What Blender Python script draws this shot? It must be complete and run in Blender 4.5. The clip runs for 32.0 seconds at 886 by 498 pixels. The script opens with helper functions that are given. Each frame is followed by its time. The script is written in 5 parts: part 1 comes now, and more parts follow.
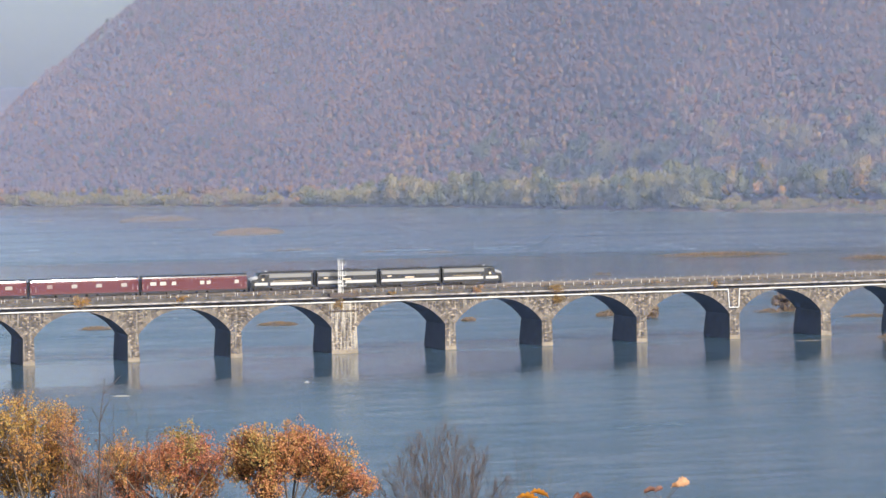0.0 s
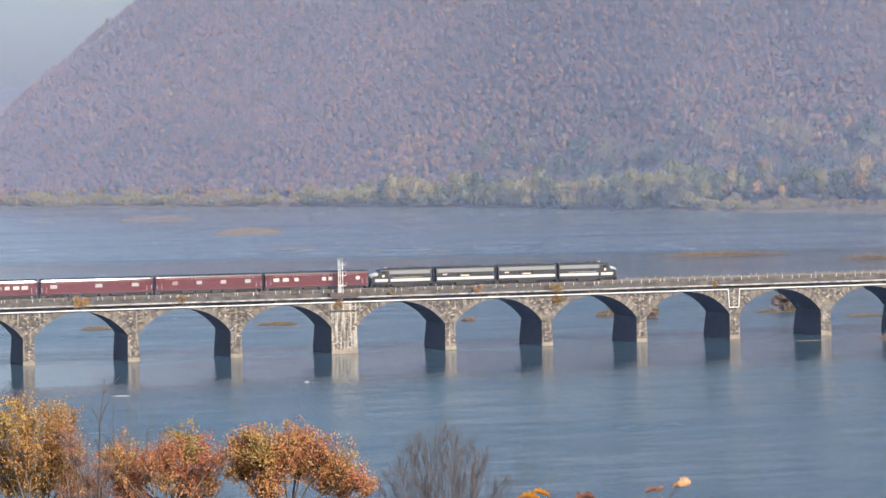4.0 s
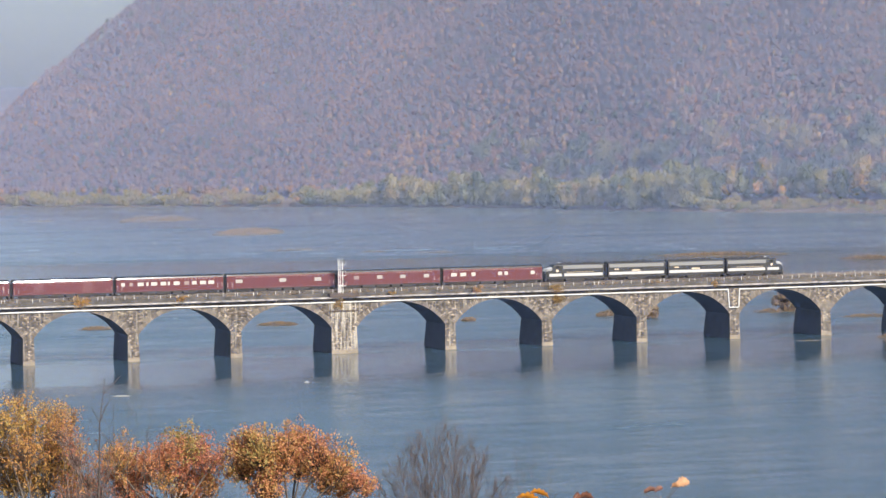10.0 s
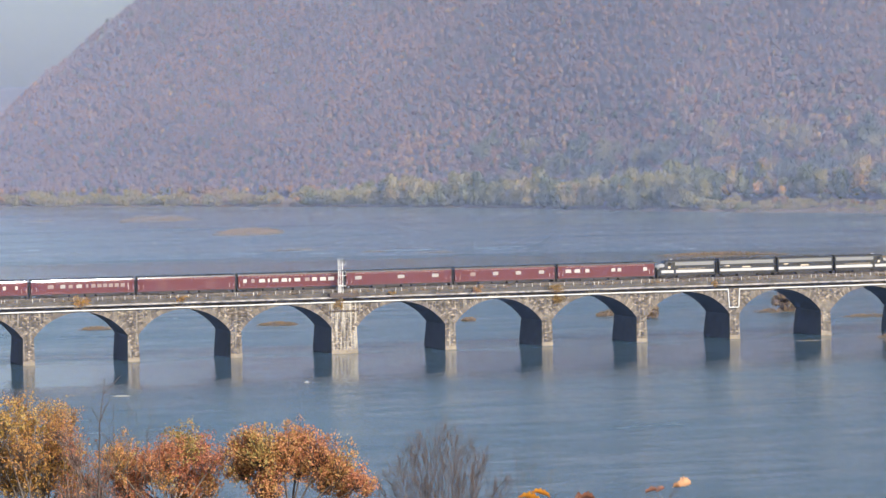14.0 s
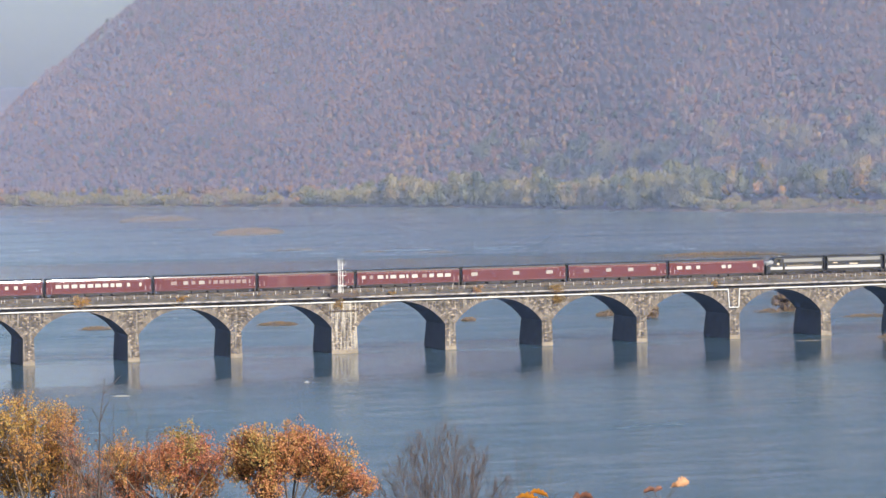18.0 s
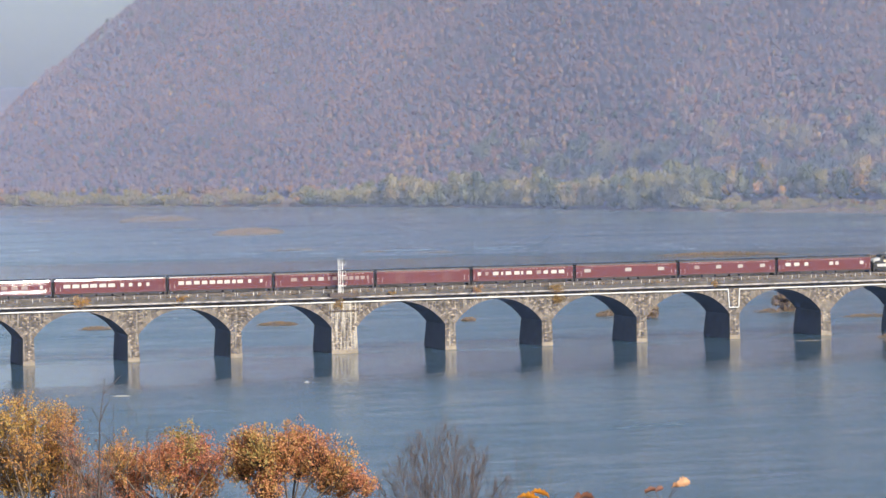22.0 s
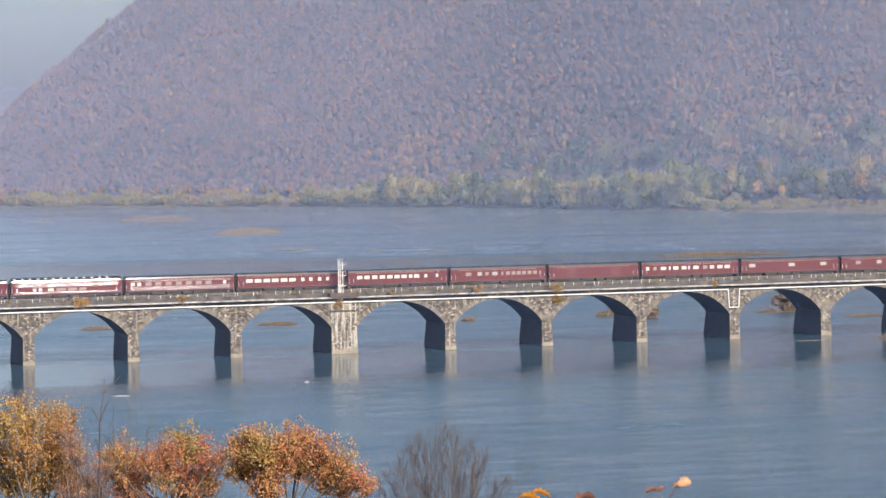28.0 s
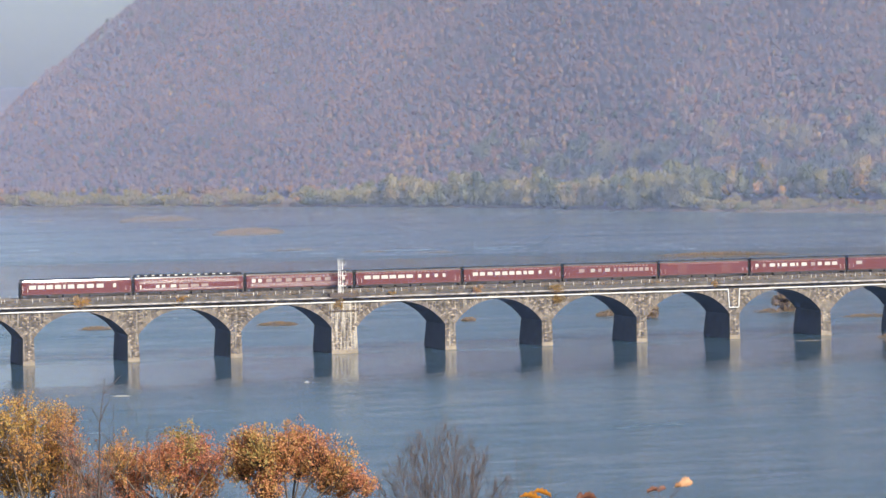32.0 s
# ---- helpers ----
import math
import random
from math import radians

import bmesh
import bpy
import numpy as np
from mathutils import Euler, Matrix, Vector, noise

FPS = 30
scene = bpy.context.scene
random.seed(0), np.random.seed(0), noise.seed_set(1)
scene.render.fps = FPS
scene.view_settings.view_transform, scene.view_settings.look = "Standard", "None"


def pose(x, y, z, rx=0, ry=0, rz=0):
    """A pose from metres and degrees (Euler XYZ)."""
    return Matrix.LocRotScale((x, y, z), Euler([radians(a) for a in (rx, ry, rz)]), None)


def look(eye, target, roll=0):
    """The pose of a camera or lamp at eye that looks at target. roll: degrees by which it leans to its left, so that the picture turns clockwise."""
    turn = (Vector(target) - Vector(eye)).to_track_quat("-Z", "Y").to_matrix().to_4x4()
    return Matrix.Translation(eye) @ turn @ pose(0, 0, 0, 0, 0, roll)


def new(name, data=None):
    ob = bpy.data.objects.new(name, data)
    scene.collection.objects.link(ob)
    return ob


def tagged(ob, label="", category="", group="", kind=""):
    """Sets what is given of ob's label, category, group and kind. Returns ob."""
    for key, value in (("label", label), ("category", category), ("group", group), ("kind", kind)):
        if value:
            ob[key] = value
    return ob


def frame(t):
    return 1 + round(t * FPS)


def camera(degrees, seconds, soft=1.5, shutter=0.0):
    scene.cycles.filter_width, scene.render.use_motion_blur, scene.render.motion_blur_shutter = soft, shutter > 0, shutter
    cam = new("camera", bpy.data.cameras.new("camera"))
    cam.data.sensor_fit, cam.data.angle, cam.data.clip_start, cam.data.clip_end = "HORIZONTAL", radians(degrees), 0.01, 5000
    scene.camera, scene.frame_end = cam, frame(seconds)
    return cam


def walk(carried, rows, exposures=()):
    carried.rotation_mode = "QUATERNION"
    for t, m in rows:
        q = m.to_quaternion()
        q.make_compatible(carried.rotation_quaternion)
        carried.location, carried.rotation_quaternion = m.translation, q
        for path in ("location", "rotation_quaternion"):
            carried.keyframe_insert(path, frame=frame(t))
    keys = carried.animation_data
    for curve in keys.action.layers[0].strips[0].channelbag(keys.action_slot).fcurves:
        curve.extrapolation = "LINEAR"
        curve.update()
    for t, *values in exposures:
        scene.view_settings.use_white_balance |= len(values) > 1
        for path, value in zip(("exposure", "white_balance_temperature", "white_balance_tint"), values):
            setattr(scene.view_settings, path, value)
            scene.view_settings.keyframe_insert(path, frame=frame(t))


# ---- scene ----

# ---------------------------------------------------------------- camera
EYE = Vector((-219.73, -696.88, 46.5))
YAW, TILT, ROLL = radians(17.5), radians(1.81), -1.032
AHEAD = Vector((math.sin(YAW) * math.cos(TILT), math.cos(YAW) * math.cos(TILT), -math.sin(TILT)))
cam = camera(16.0, 32.0, soft=1.5)
STAND = look(EYE, EYE + AHEAD * 700, ROLL)
walk(cam, [(0.0, STAND), (32.0, STAND)])

# ---------------------------------------------------------------- world, sun, exposure
SUN_AZ, SUN_EL = radians(12.3), radians(32)
TO_SUN = Vector((math.sin(SUN_AZ) * math.cos(SUN_EL), -math.cos(SUN_AZ) * math.cos(SUN_EL), math.sin(SUN_EL)))
world = bpy.data.worlds.new("world")
scene.world = world
world.use_nodes = True
wn = world.node_tree
sky = wn.nodes.new("ShaderNodeTexSky")
sky.sky_type, sky.sun_disc = "NISHITA", False
sky.sun_elevation, sky.sun_rotation = SUN_EL, math.pi - SUN_AZ
sky.air_density, sky.dust_density, sky.ozone_density = 1.0, 3.0, 0.9
wn.links.new(sky.outputs[0], wn.nodes["Background"].inputs[0])
wn.nodes["Background"].inputs[1].default_value = 0.136
sun_data = bpy.data.lights.new("sun", "SUN")
sun_data.energy, sun_data.angle, sun_data.color = 4.4, radians(0.6), (1.0, 0.955, 0.895)
sun = new("sun", sun_data)
sun.matrix_world = look((0, 0, 300), Vector((0, 0, 300)) - TO_SUN)
scene.view_settings.exposure = 0.29


# ---------------------------------------------------------------- materials
class Nodes:
    """Short hand for building a node material."""

    def __init__(self, name):
        self.m = bpy.data.materials.new(name)
        self.m.use_nodes = True
        self.t = self.m.node_tree
        self.b = self.t.nodes["Principled BSDF"]
        self.out = self.t.nodes["Material Output"]

    def node(self, kind, **inputs):
        n = self.t.nodes.new(kind)
        for k, v in inputs.items():
            self.put(n.inputs[k.replace("_", " ")], v)
        return n

    def put(self, socket, v):
        if isinstance(v, bpy.types.NodeSocket):
            self.t.links.new(v, socket)
        else:
            socket.default_value = v

    def place(self, scale=(1, 1, 1), world_space=False):
        if world_space:
            co = self.node("ShaderNodeNewGeometry").outputs["Position"]
        else:
            co = self.node("ShaderNodeTexCoord").outputs["Object"]
        return self.node("ShaderNodeMapping", Vector=co, Scale=scale).outputs[0]

    def noise(self, co, scale, detail=4.0, rough=0.6):
        return self.node("ShaderNodeTexNoise", Vector=co, Scale=scale, Detail=detail, Roughness=rough).outputs["Fac"]

    def ramp(self, fac, *stops):
        n = self.node("ShaderNodeValToRGB", Fac=fac)
        e = n.color_ramp.elements
        while len(e) < len(stops):
            e.new(0.5)
        for s, (pos, col) in zip(e, stops):
            s.position = pos
            s.color = (*col, 1) if isinstance(col, tuple) else (col, col, col, 1)
        return n.outputs[0]

    def mix(self, fac, a, b, blend="MIX"):
        n = self.t.nodes.new("ShaderNodeMix")
        n.data_type, n.blend_type = "RGBA", blend
        self.put(n.inputs[0], fac)
        for s, v in ((n.inputs[6], a), (n.inputs[7], b)):
            self.put(s, (*v, 1) if isinstance(v, tuple) else v)
        return n.outputs[2]

    def math(self, op, a, b=0.0):
        n = self.t.nodes.new("ShaderNodeMath")
        n.operation = op
        self.put(n.inputs[0], a)
        self.put(n.inputs[1], b)
        return n.outputs[0]

    def bump(self, height, strength=0.5, distance=0.05):
        self.put(self.b.inputs["Normal"], self.node("ShaderNodeBump", Height=height, Strength=strength, Distance=distance).outputs[0])

    def done(self, color=None, rough=0.6, metal=0.0, **more):
        if color is not None:
            self.put(self.b.inputs["Base Color"], (*color, 1) if isinstance(color, tuple) else color)
        self.put(self.b.inputs["Roughness"], rough)
        self.put(self.b.inputs["Metallic"], metal)
        for k, v in more.items():
            self.put(self.b.inputs[k.replace("_", " ")], v)
        return self.m


def plain(name, a, b, rough=0.6, scale=3.0, metal=0.0, bump=0.0, world_space=False, vary=0.25, **more):
    """Two tones of one surface mottled at two scales, with slight relief."""
    n = Nodes(name)
    co = n.place(world_space=world_space)
    big, fine = n.noise(co, scale, 3), n.noise(co, scale * 7, 5)
    f = n.math("ADD", n.math("MULTIPLY", big, 0.65), n.math("MULTIPLY", fine, 0.35))
    col = n.ramp(f, (0.35, a), (0.65, b))
    if bump:
        n.bump(fine, bump, 0.02)
    r = n.math("ADD", n.math("MULTIPLY", n.math("SUBTRACT", fine, 0.5), vary), rough)
    return n.done(col, r, metal, **more)


def stone_material(name, streaks):
    n = Nodes(name)
    geo = n.node("ShaderNodeNewGeometry").outputs["Position"]
    xyz = n.node("ShaderNodeSeparateXYZ", Vector=geo)
    run = n.math("ADD", xyz.outputs[0], xyz.outputs[1])
    wob = n.math("MULTIPLY", n.noise(geo, 1.1, 2), 0.5)
    flat = n.node("ShaderNodeCombineXYZ", X=n.math("ADD", run, wob), Y=n.math("ADD", xyz.outputs[2], n.math("MULTIPLY", wob, 0.7)), Z=0.0).outputs[0]
    rubble = n.node("ShaderNodeTexVoronoi", Vector=n.node("ShaderNodeMapping", Vector=flat, Scale=(1.9, 3.2, 1)).outputs[0], Scale=1.0, Randomness=0.75)
    shade = n.node("ShaderNodeSeparateColor", Color=rubble.outputs["Color"]).outputs[0]
    joint = n.ramp(rubble.outputs["Distance"], (0.42, 0.0), (0.62, 1.0))
    block = n.ramp(shade, (0.0, (0.034, 0.030, 0.026)), (0.35, (0.092, 0.078, 0.063)), (0.7, (0.18, 0.151, 0.119)), (1.0, (0.44, 0.372, 0.294)))
    block = n.mix(n.math("MULTIPLY", joint, 0.5), block, (0.06, 0.052, 0.045))
    patch = n.noise(geo, 0.28, 4)
    tone = n.ramp(patch, (0.34, (0.66, 0.64, 0.64)), (0.52, (1.0, 0.98, 0.94)), (0.72, (1.35, 1.25, 1.15)))
    col = n.mix(1.0, block, tone, "MULTIPLY")
    down = n.node("ShaderNodeMapping", Vector=geo, Scale=(1.3, 1.3, 0.11)).outputs[0]
    s1 = n.noise(down, 1.0, 5, 0.65)
    lime = n.ramp(s1, (0.58 - 0.16 * streaks, 0.0), (0.72 - 0.14 * streaks, 1.0))
    col = n.mix(n.math("MULTIPLY", lime, 0.22 + 0.58 * streaks), col, (0.50, 0.46, 0.39))
    s2 = n.noise(n.node("ShaderNodeMapping", Vector=geo, Scale=(1.0, 1.0, 0.09), Location=(31, 7, 3)).outputs[0], 1.3, 5, 0.65)
    soot = n.ramp(s2, (0.53, 0.0), (0.68, 1.0))
    col = n.mix(n.math("MULTIPLY", soot, 0.65 - 0.35 * streaks), col, (0.062, 0.053, 0.046))
    grain = n.noise(geo, 9, 5)
    h = n.math("ADD", n.math("MULTIPLY", joint, -1.0), n.math("MULTIPLY", grain, 0.5))
    n.bump(h, 0.7, 0.06)
    return n.done(col, 0.9)


def voussoir_material():
    n = Nodes("arch_stone")
    geo = n.node("ShaderNodeNewGeometry")
    mottle = n.noise(geo.outputs["Position"], 0.9, 4)
    pick = n.node("ShaderNodeAttribute")
    pick.attribute_name = "tint"
    f = n.math("ADD", pick.outputs["Fac"], n.math("MULTIPLY", n.math("SUBTRACT", mottle, 0.5), 0.9))
    f = n.math("ADD", f, n.math("MULTIPLY", n.math("SUBTRACT", n.node("ShaderNodeObjectInfo").outputs["Random"], 0.5), 0.1))
    col = n.ramp(f, (0.0, (0.045, 0.039, 0.034)), (0.4, (0.12, 0.10, 0.082)), (0.65, (0.205, 0.17, 0.134)), (1.0, (0.40, 0.34, 0.265)))
    n.bump(n.noise(geo.outputs["Position"], 8, 5), 0.5, 0.05)
    return n.done(col, 0.9)


def water_material():
    n = Nodes("river_water")
    geo = n.node("ShaderNodeNewGeometry").outputs["Position"]

    def swirl(sx, sy, turn, detail=5, rough=0.62):
        return n.noise(n.node("ShaderNodeMapping", Vector=geo, Scale=(sx, sy, 1), Rotation=(0, 0, turn)).outputs[0], 1.0, detail, rough)
    broad = swirl(0.0022, 0.0065, -0.3, 3, 0.5)
    wind = swirl(0.005, 0.016, -0.25)
    lanes = swirl(0.03, 0.075, -0.3, 6, 0.7)
    mixed = n.math("ADD", n.math("MULTIPLY", wind, 0.4), n.math("MULTIPLY", lanes, 0.3))
    ruffled = n.ramp(n.math("ADD", mixed, n.math("MULTIPLY", broad, 0.3)), (0.43, 0.0), (0.58, 1.0))
    # slack water along the piers and in a broad lane beyond the bridge, ruffled elsewhere
    xyz = n.node("ShaderNodeSeparateXYZ", Vector=geo)
    stray = n.math("MULTIPLY", n.math("SUBTRACT", lanes, 0.5), 60.0)
    away = n.math("ADD", xyz.outputs[1], stray)
    slack = n.ramp(n.math("DIVIDE", n.math("ADD", away, 200.0), 300.0), (0.28, 1.0), (0.38, 0.5), (0.45, 0.08), (0.63, 0.12), (0.69, 0.5), (0.8, 1.0))
    out = n.math("ADD", n.math("MULTIPLY", xyz.outputs[0], math.sin(YAW)), n.math("MULTIPLY", xyz.outputs[1], math.cos(YAW)))
    out = n.math("ADD", n.math("ADD", out, stray), 730.0)
    lane = n.ramp(n.math("DIVIDE", out, 2500.0), (0.36, 1.0), (0.43, 0.22), (0.53, 0.2), (0.555, 1.0), (0.74, 0.9), (0.9, 0.75))
    slack = n.math("MULTIPLY", slack, lane)
    small = swirl(0.5, 1.1, -0.2, 5, 0.6)
    swell = swirl(0.05, 0.16, -0.2, 4, 0.6)
    h = n.math("ADD", small, n.math("MULTIPLY", swell, 0.9))
    gust = swirl(0.06, 0.16, -0.25, 5, 0.7)
    strength = n.math("ADD", n.math("MULTIPLY", ruffled, 0.22), 0.12)
    strength = n.math("MULTIPLY", strength, n.ramp(gust, (0.40, 0.4), (0.62, 1.8)))
    strength = n.math("MULTIPLY", strength, n.math("ADD", n.math("MULTIPLY", slack, 0.93), 0.04))
    b = n.node("ShaderNodeBump", Height=h, Strength=strength, Distance=1.0)
    n.put(n.b.inputs["Normal"], b.outputs[0])
    silt = n.ramp(swirl(0.006, 0.014, 0.0, 4), (0.35, (0.036, 0.086, 0.122)), (0.7, (0.060, 0.094, 0.116)))
    rough = n.math("ADD", n.math("MULTIPLY", slack, n.math("ADD", n.math("MULTIPLY", ruffled, 0.15), 0.09)), 0.045)
    return n.done(silt, rough, 0.0, IOR=1.333)


# Colour of hazy air put into a matt surface, slightly mottled.
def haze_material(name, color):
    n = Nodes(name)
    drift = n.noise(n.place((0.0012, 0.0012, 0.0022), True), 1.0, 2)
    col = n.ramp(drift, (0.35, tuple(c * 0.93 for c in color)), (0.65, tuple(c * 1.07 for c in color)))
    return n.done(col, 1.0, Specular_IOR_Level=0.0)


def leaf_material(name, stops, rough=0.55, soft=0.25, glow=0.0):
    """Foliage: the colour of each leaf or tree is picked from stops by its own number."""
    n = Nodes(name)
    pick = n.node("ShaderNodeAttribute")
    pick.attribute_name = "tint"
    geo = n.node("ShaderNodeNewGeometry")
    jit = n.math("ADD", pick.outputs["Fac"], n.math("MULTIPLY", n.math("SUBTRACT", geo.outputs["Random Per Island"], 0.5), soft))
    col = n.ramp(jit, *stops)
    n.done(col, rough)
    if glow:
        thin = n.node("ShaderNodeBsdfTranslucent", Color=col)
        mixer = n.node("ShaderNodeMixShader", Fac=glow)
        n.t.links.new(n.b.outputs[0], mixer.inputs[1])
        n.t.links.new(thin.outputs[0], mixer.inputs[2])
        n.t.links.new(mixer.outputs[0], n.out.inputs[0])
    return n.m


M = {}
M["stone"] = stone_material("weathered_stone", 0.4)
M["stone_limed"] = stone_material("limed_stone", 1.0)
# Even dark tone that puts the shade within the arches into colour.
M["arch_shade"] = plain("arch_shade_tone", (0.080, 0.078, 0.080), (0.120, 0.115, 0.112), 0.85, 0.5, bump=0.3, world_space=True)
M["voussoir"] = voussoir_material()
M["footing"] = plain("pale_footing", (0.19, 0.155, 0.115), (0.33, 0.28, 0.21), 0.9, 0.7, bump=0.5, world_space=True)
M["soot_shade"] = plain("soot_and_shade_course", (0.026, 0.024, 0.022), (0.085, 0.076, 0.066), 0.95, 0.5, bump=0.6, world_space=True)
M["cornice"] = plain("stained_cornice", (0.08, 0.075, 0.068), (0.52, 0.49, 0.455), 0.9, 0.8, bump=0.5, world_space=True)
M["ballast"] = plain("ballast", (0.06, 0.054, 0.046), (0.135, 0.12, 0.10), 0.95, 1.2, bump=0.8, world_space=True)
M["verge"] = plain("weedy_parapet", (0.034, 0.032, 0.030), (0.125, 0.112, 0.098), 0.95, 0.3, bump=0.7, world_space=True)
M["pipe"] = plain("white_pipe", (0.62, 0.61, 0.59), (0.76, 0.75, 0.72), 0.5, 0.5, world_space=True)
M["post"] = plain("galvanised_post", (0.50, 0.49, 0.46), (0.72, 0.70, 0.66), 0.5, 2.0, metal=0.2)
M["rusty"] = plain("rusty_steel", (0.045, 0.035, 0.03), (0.12, 0.085, 0.06), 0.8, 1.5)
M["rail"] = plain("rail_steel", (0.16, 0.13, 0.11), (0.30, 0.27, 0.24), 0.45, 2.0, metal=0.7)
M["sleeper"] = plain("sleeper_wood", (0.05, 0.04, 0.032), (0.13, 0.105, 0.08), 0.9, 2.0)
M["silver"] = plain("aluminium_paint", (0.60, 0.60, 0.58), (0.80, 0.79, 0.76), 0.4, 3.0, metal=0.3)
M["signal_dark"] = plain("signal_black", (0.02, 0.02, 0.022), (0.05, 0.05, 0.05), 0.5, 3.0)
M["water"] = water_material()
M["loco_black"] = plain("loco_black", (0.018, 0.019, 0.019), (0.038, 0.038, 0.036), 0.3, 1.2)
M["loco_white"] = plain("loco_white", (0.42, 0.42, 0.41), (0.54, 0.535, 0.52), 0.3, 1.5)
M["loco_grille"] = plain("stainless_grille", (0.19, 0.195, 0.195), (0.27, 0.275, 0.27), 0.35, 6.0, metal=0.4)
M["cream"] = plain("cream_lettering", (0.66, 0.54, 0.36), (0.80, 0.68, 0.50), 0.5, 3.0)
M["running_gear"] = plain("running_gear", (0.02, 0.018, 0.017), (0.06, 0.052, 0.046), 0.65, 3.0)
M["wheel"] = plain("wheel_steel", (0.05, 0.045, 0.04), (0.14, 0.12, 0.10), 0.5, 3.0, metal=0.5)
M["coach_red"] = plain("tuscan_red", (0.100, 0.030, 0.034), (0.132, 0.040, 0.044), 0.14, 0.9, vary=0.1)
M["coach_roof"] = plain("dark_roof", (0.018, 0.018, 0.022), (0.045, 0.043, 0.046), 0.05, 0.5, bump=0.12, vary=0.05)
M["eave"] = plain("red_eave", (0.13, 0.045, 0.048), (0.20, 0.085, 0.085), 0.12, 0.8, vary=0.3, bump=0.3, Specular_IOR_Level=1.0, Coat_Weight=1.0, Coat_Roughness=0.05)
n = Nodes("polished_flutes")
co = n.place((1.0, 1.0, 6.0))
dent = n.noise(co, 1.6, 5, 0.75)
M["flute"] = n.done(n.ramp(n.noise(co, 0.7, 3), (0.35, (0.085, 0.026, 0.030)), (0.65, (0.15, 0.055, 0.058))), n.ramp(dent, (0.44, 0.12), (0.60, 0.55)), 0.0, Specular_IOR_Level=0.9, Coat_Weight=n.ramp(dent, (0.48, 1.0), (0.58, 0.0)), Coat_Roughness=0.09)
M["vent"] = plain("pale_vents", (0.30, 0.20, 0.19), (0.44, 0.34, 0.32), 0.3, 3.0)
M["blind"] = plain("cream_blind", (0.42, 0.40, 0.365), (0.54, 0.52, 0.48), 0.4, 2.0)
M["blind_grey"] = plain("greyed_blind", (0.28, 0.27, 0.25), (0.40, 0.385, 0.35), 0.4, 2.0)
M["blind_dim"] = plain("dim_blind", (0.20, 0.15, 0.14), (0.30, 0.24, 0.22), 0.3, 2.0)
M["glass_dark"] = plain("dark_glass", (0.012, 0.014, 0.016), (0.03, 0.032, 0.034), 0.05, 1.0)
M["gold"] = plain("gold_lettering", (0.36, 0.29, 0.18), (0.48, 0.40, 0.27), 0.4, 3.0)
M["lamp"] = plain("lamp_glass", (0.75, 0.74, 0.70), (0.85, 0.84, 0.80), 0.1, 3.0)
M["rubber"] = plain("rubber", (0.012, 0.012, 0.012), (0.03, 0.03, 0.03), 0.8, 3.0)
M["bark"] = plain("grey_bark", (0.12, 0.092, 0.078), (0.25, 0.205, 0.175), 0.9, 6.0, bump=0.6)
M["pale_bark"] = plain("pale_bark", (0.20, 0.175, 0.155), (0.36, 0.32, 0.29), 0.9, 2.0)
M["dark_bark"] = plain("dark_bark", (0.04, 0.03, 0.028), (0.10, 0.08, 0.07), 0.9, 6.0, bump=0.6)
M["earth"] = plain("leaf_litter", (0.10, 0.070, 0.046), (0.19, 0.13, 0.08), 0.95, 0.05, bump=0.6, world_space=True)
M["sand"] = plain("sandbar", (0.085, 0.068, 0.045), (0.15, 0.118, 0.08), 0.95, 0.08, bump=0.5, world_space=True)
M["reed"] = leaf_material("dry_reeds", ((0.0, (0.115, 0.090, 0.050)), (0.5, (0.20, 0.140, 0.084)), (1.0, (0.28, 0.188, 0.122))))
M["rock"] = plain("bleached_rock", (0.20, 0.19, 0.175), (0.36, 0.345, 0.32), 0.85, 1.5, bump=0.6)
M["wood_hill"] = leaf_material("autumn_woods", (
    (0.0, (0.125, 0.140, 0.060)), (0.16, (0.175, 0.162, 0.072)), (0.30, (0.225, 0.150, 0.104)), (0.48, (0.29, 0.168, 0.102)),
    (0.66, (0.37, 0.192, 0.088)), (0.82, (0.44, 0.24, 0.090)), (1.0, (0.52, 0.33, 0.11))), 0.85, 0.08, 0.35)
M["wood_bank"] = leaf_material("bank_leaves", (
    (0.0, (0.074, 0.090, 0.032)), (0.3, (0.155, 0.156, 0.052)), (0.6, (0.28, 0.235, 0.080)), (0.82, (0.36, 0.265, 0.10)), (1.0, (0.32, 0.160, 0.074))), 0.85, 0.22, 0.3)
M["oak_gold"] = leaf_material("golden_oak_leaves", ((0.0, (0.33, 0.265, 0.085)), (0.35, (0.54, 0.355, 0.10)), (0.7, (0.58, 0.31, 0.105)), (1.0, (0.45, 0.20, 0.09))), 0.62, 0.5, 0.4)
M["oak_rust"] = leaf_material("rusty_oak_leaves", ((0.0, (0.38, 0.31, 0.10)), (0.3, (0.55, 0.30, 0.11)), (0.7, (0.55, 0.23, 0.12)), (1.0, (0.37, 0.125, 0.085))), 0.62, 0.55, 0.36)
M["grey_twig"] = plain("grey_twigs", (0.06, 0.043, 0.038), (0.12, 0.088, 0.078), 0.85, 6.0, bump=0.5)
M["twig"] = plain("brown_twigs", (0.12, 0.08, 0.07), (0.24, 0.17, 0.15), 0.85, 6.0, bump=0.5)
M["dry_bush"] = leaf_material("dry_bush_leaves", ((0.0, (0.22, 0.15, 0.045)), (0.5, (0.34, 0.185, 0.055)), (1.0, (0.36, 0.16, 0.065))), 0.6, 0.7)
M["bright_leaf"] = plain("orange_leaf", (0.60, 0.20, 0.02), (0.80, 0.38, 0.04), 0.4, 25.0, bump=0.4)
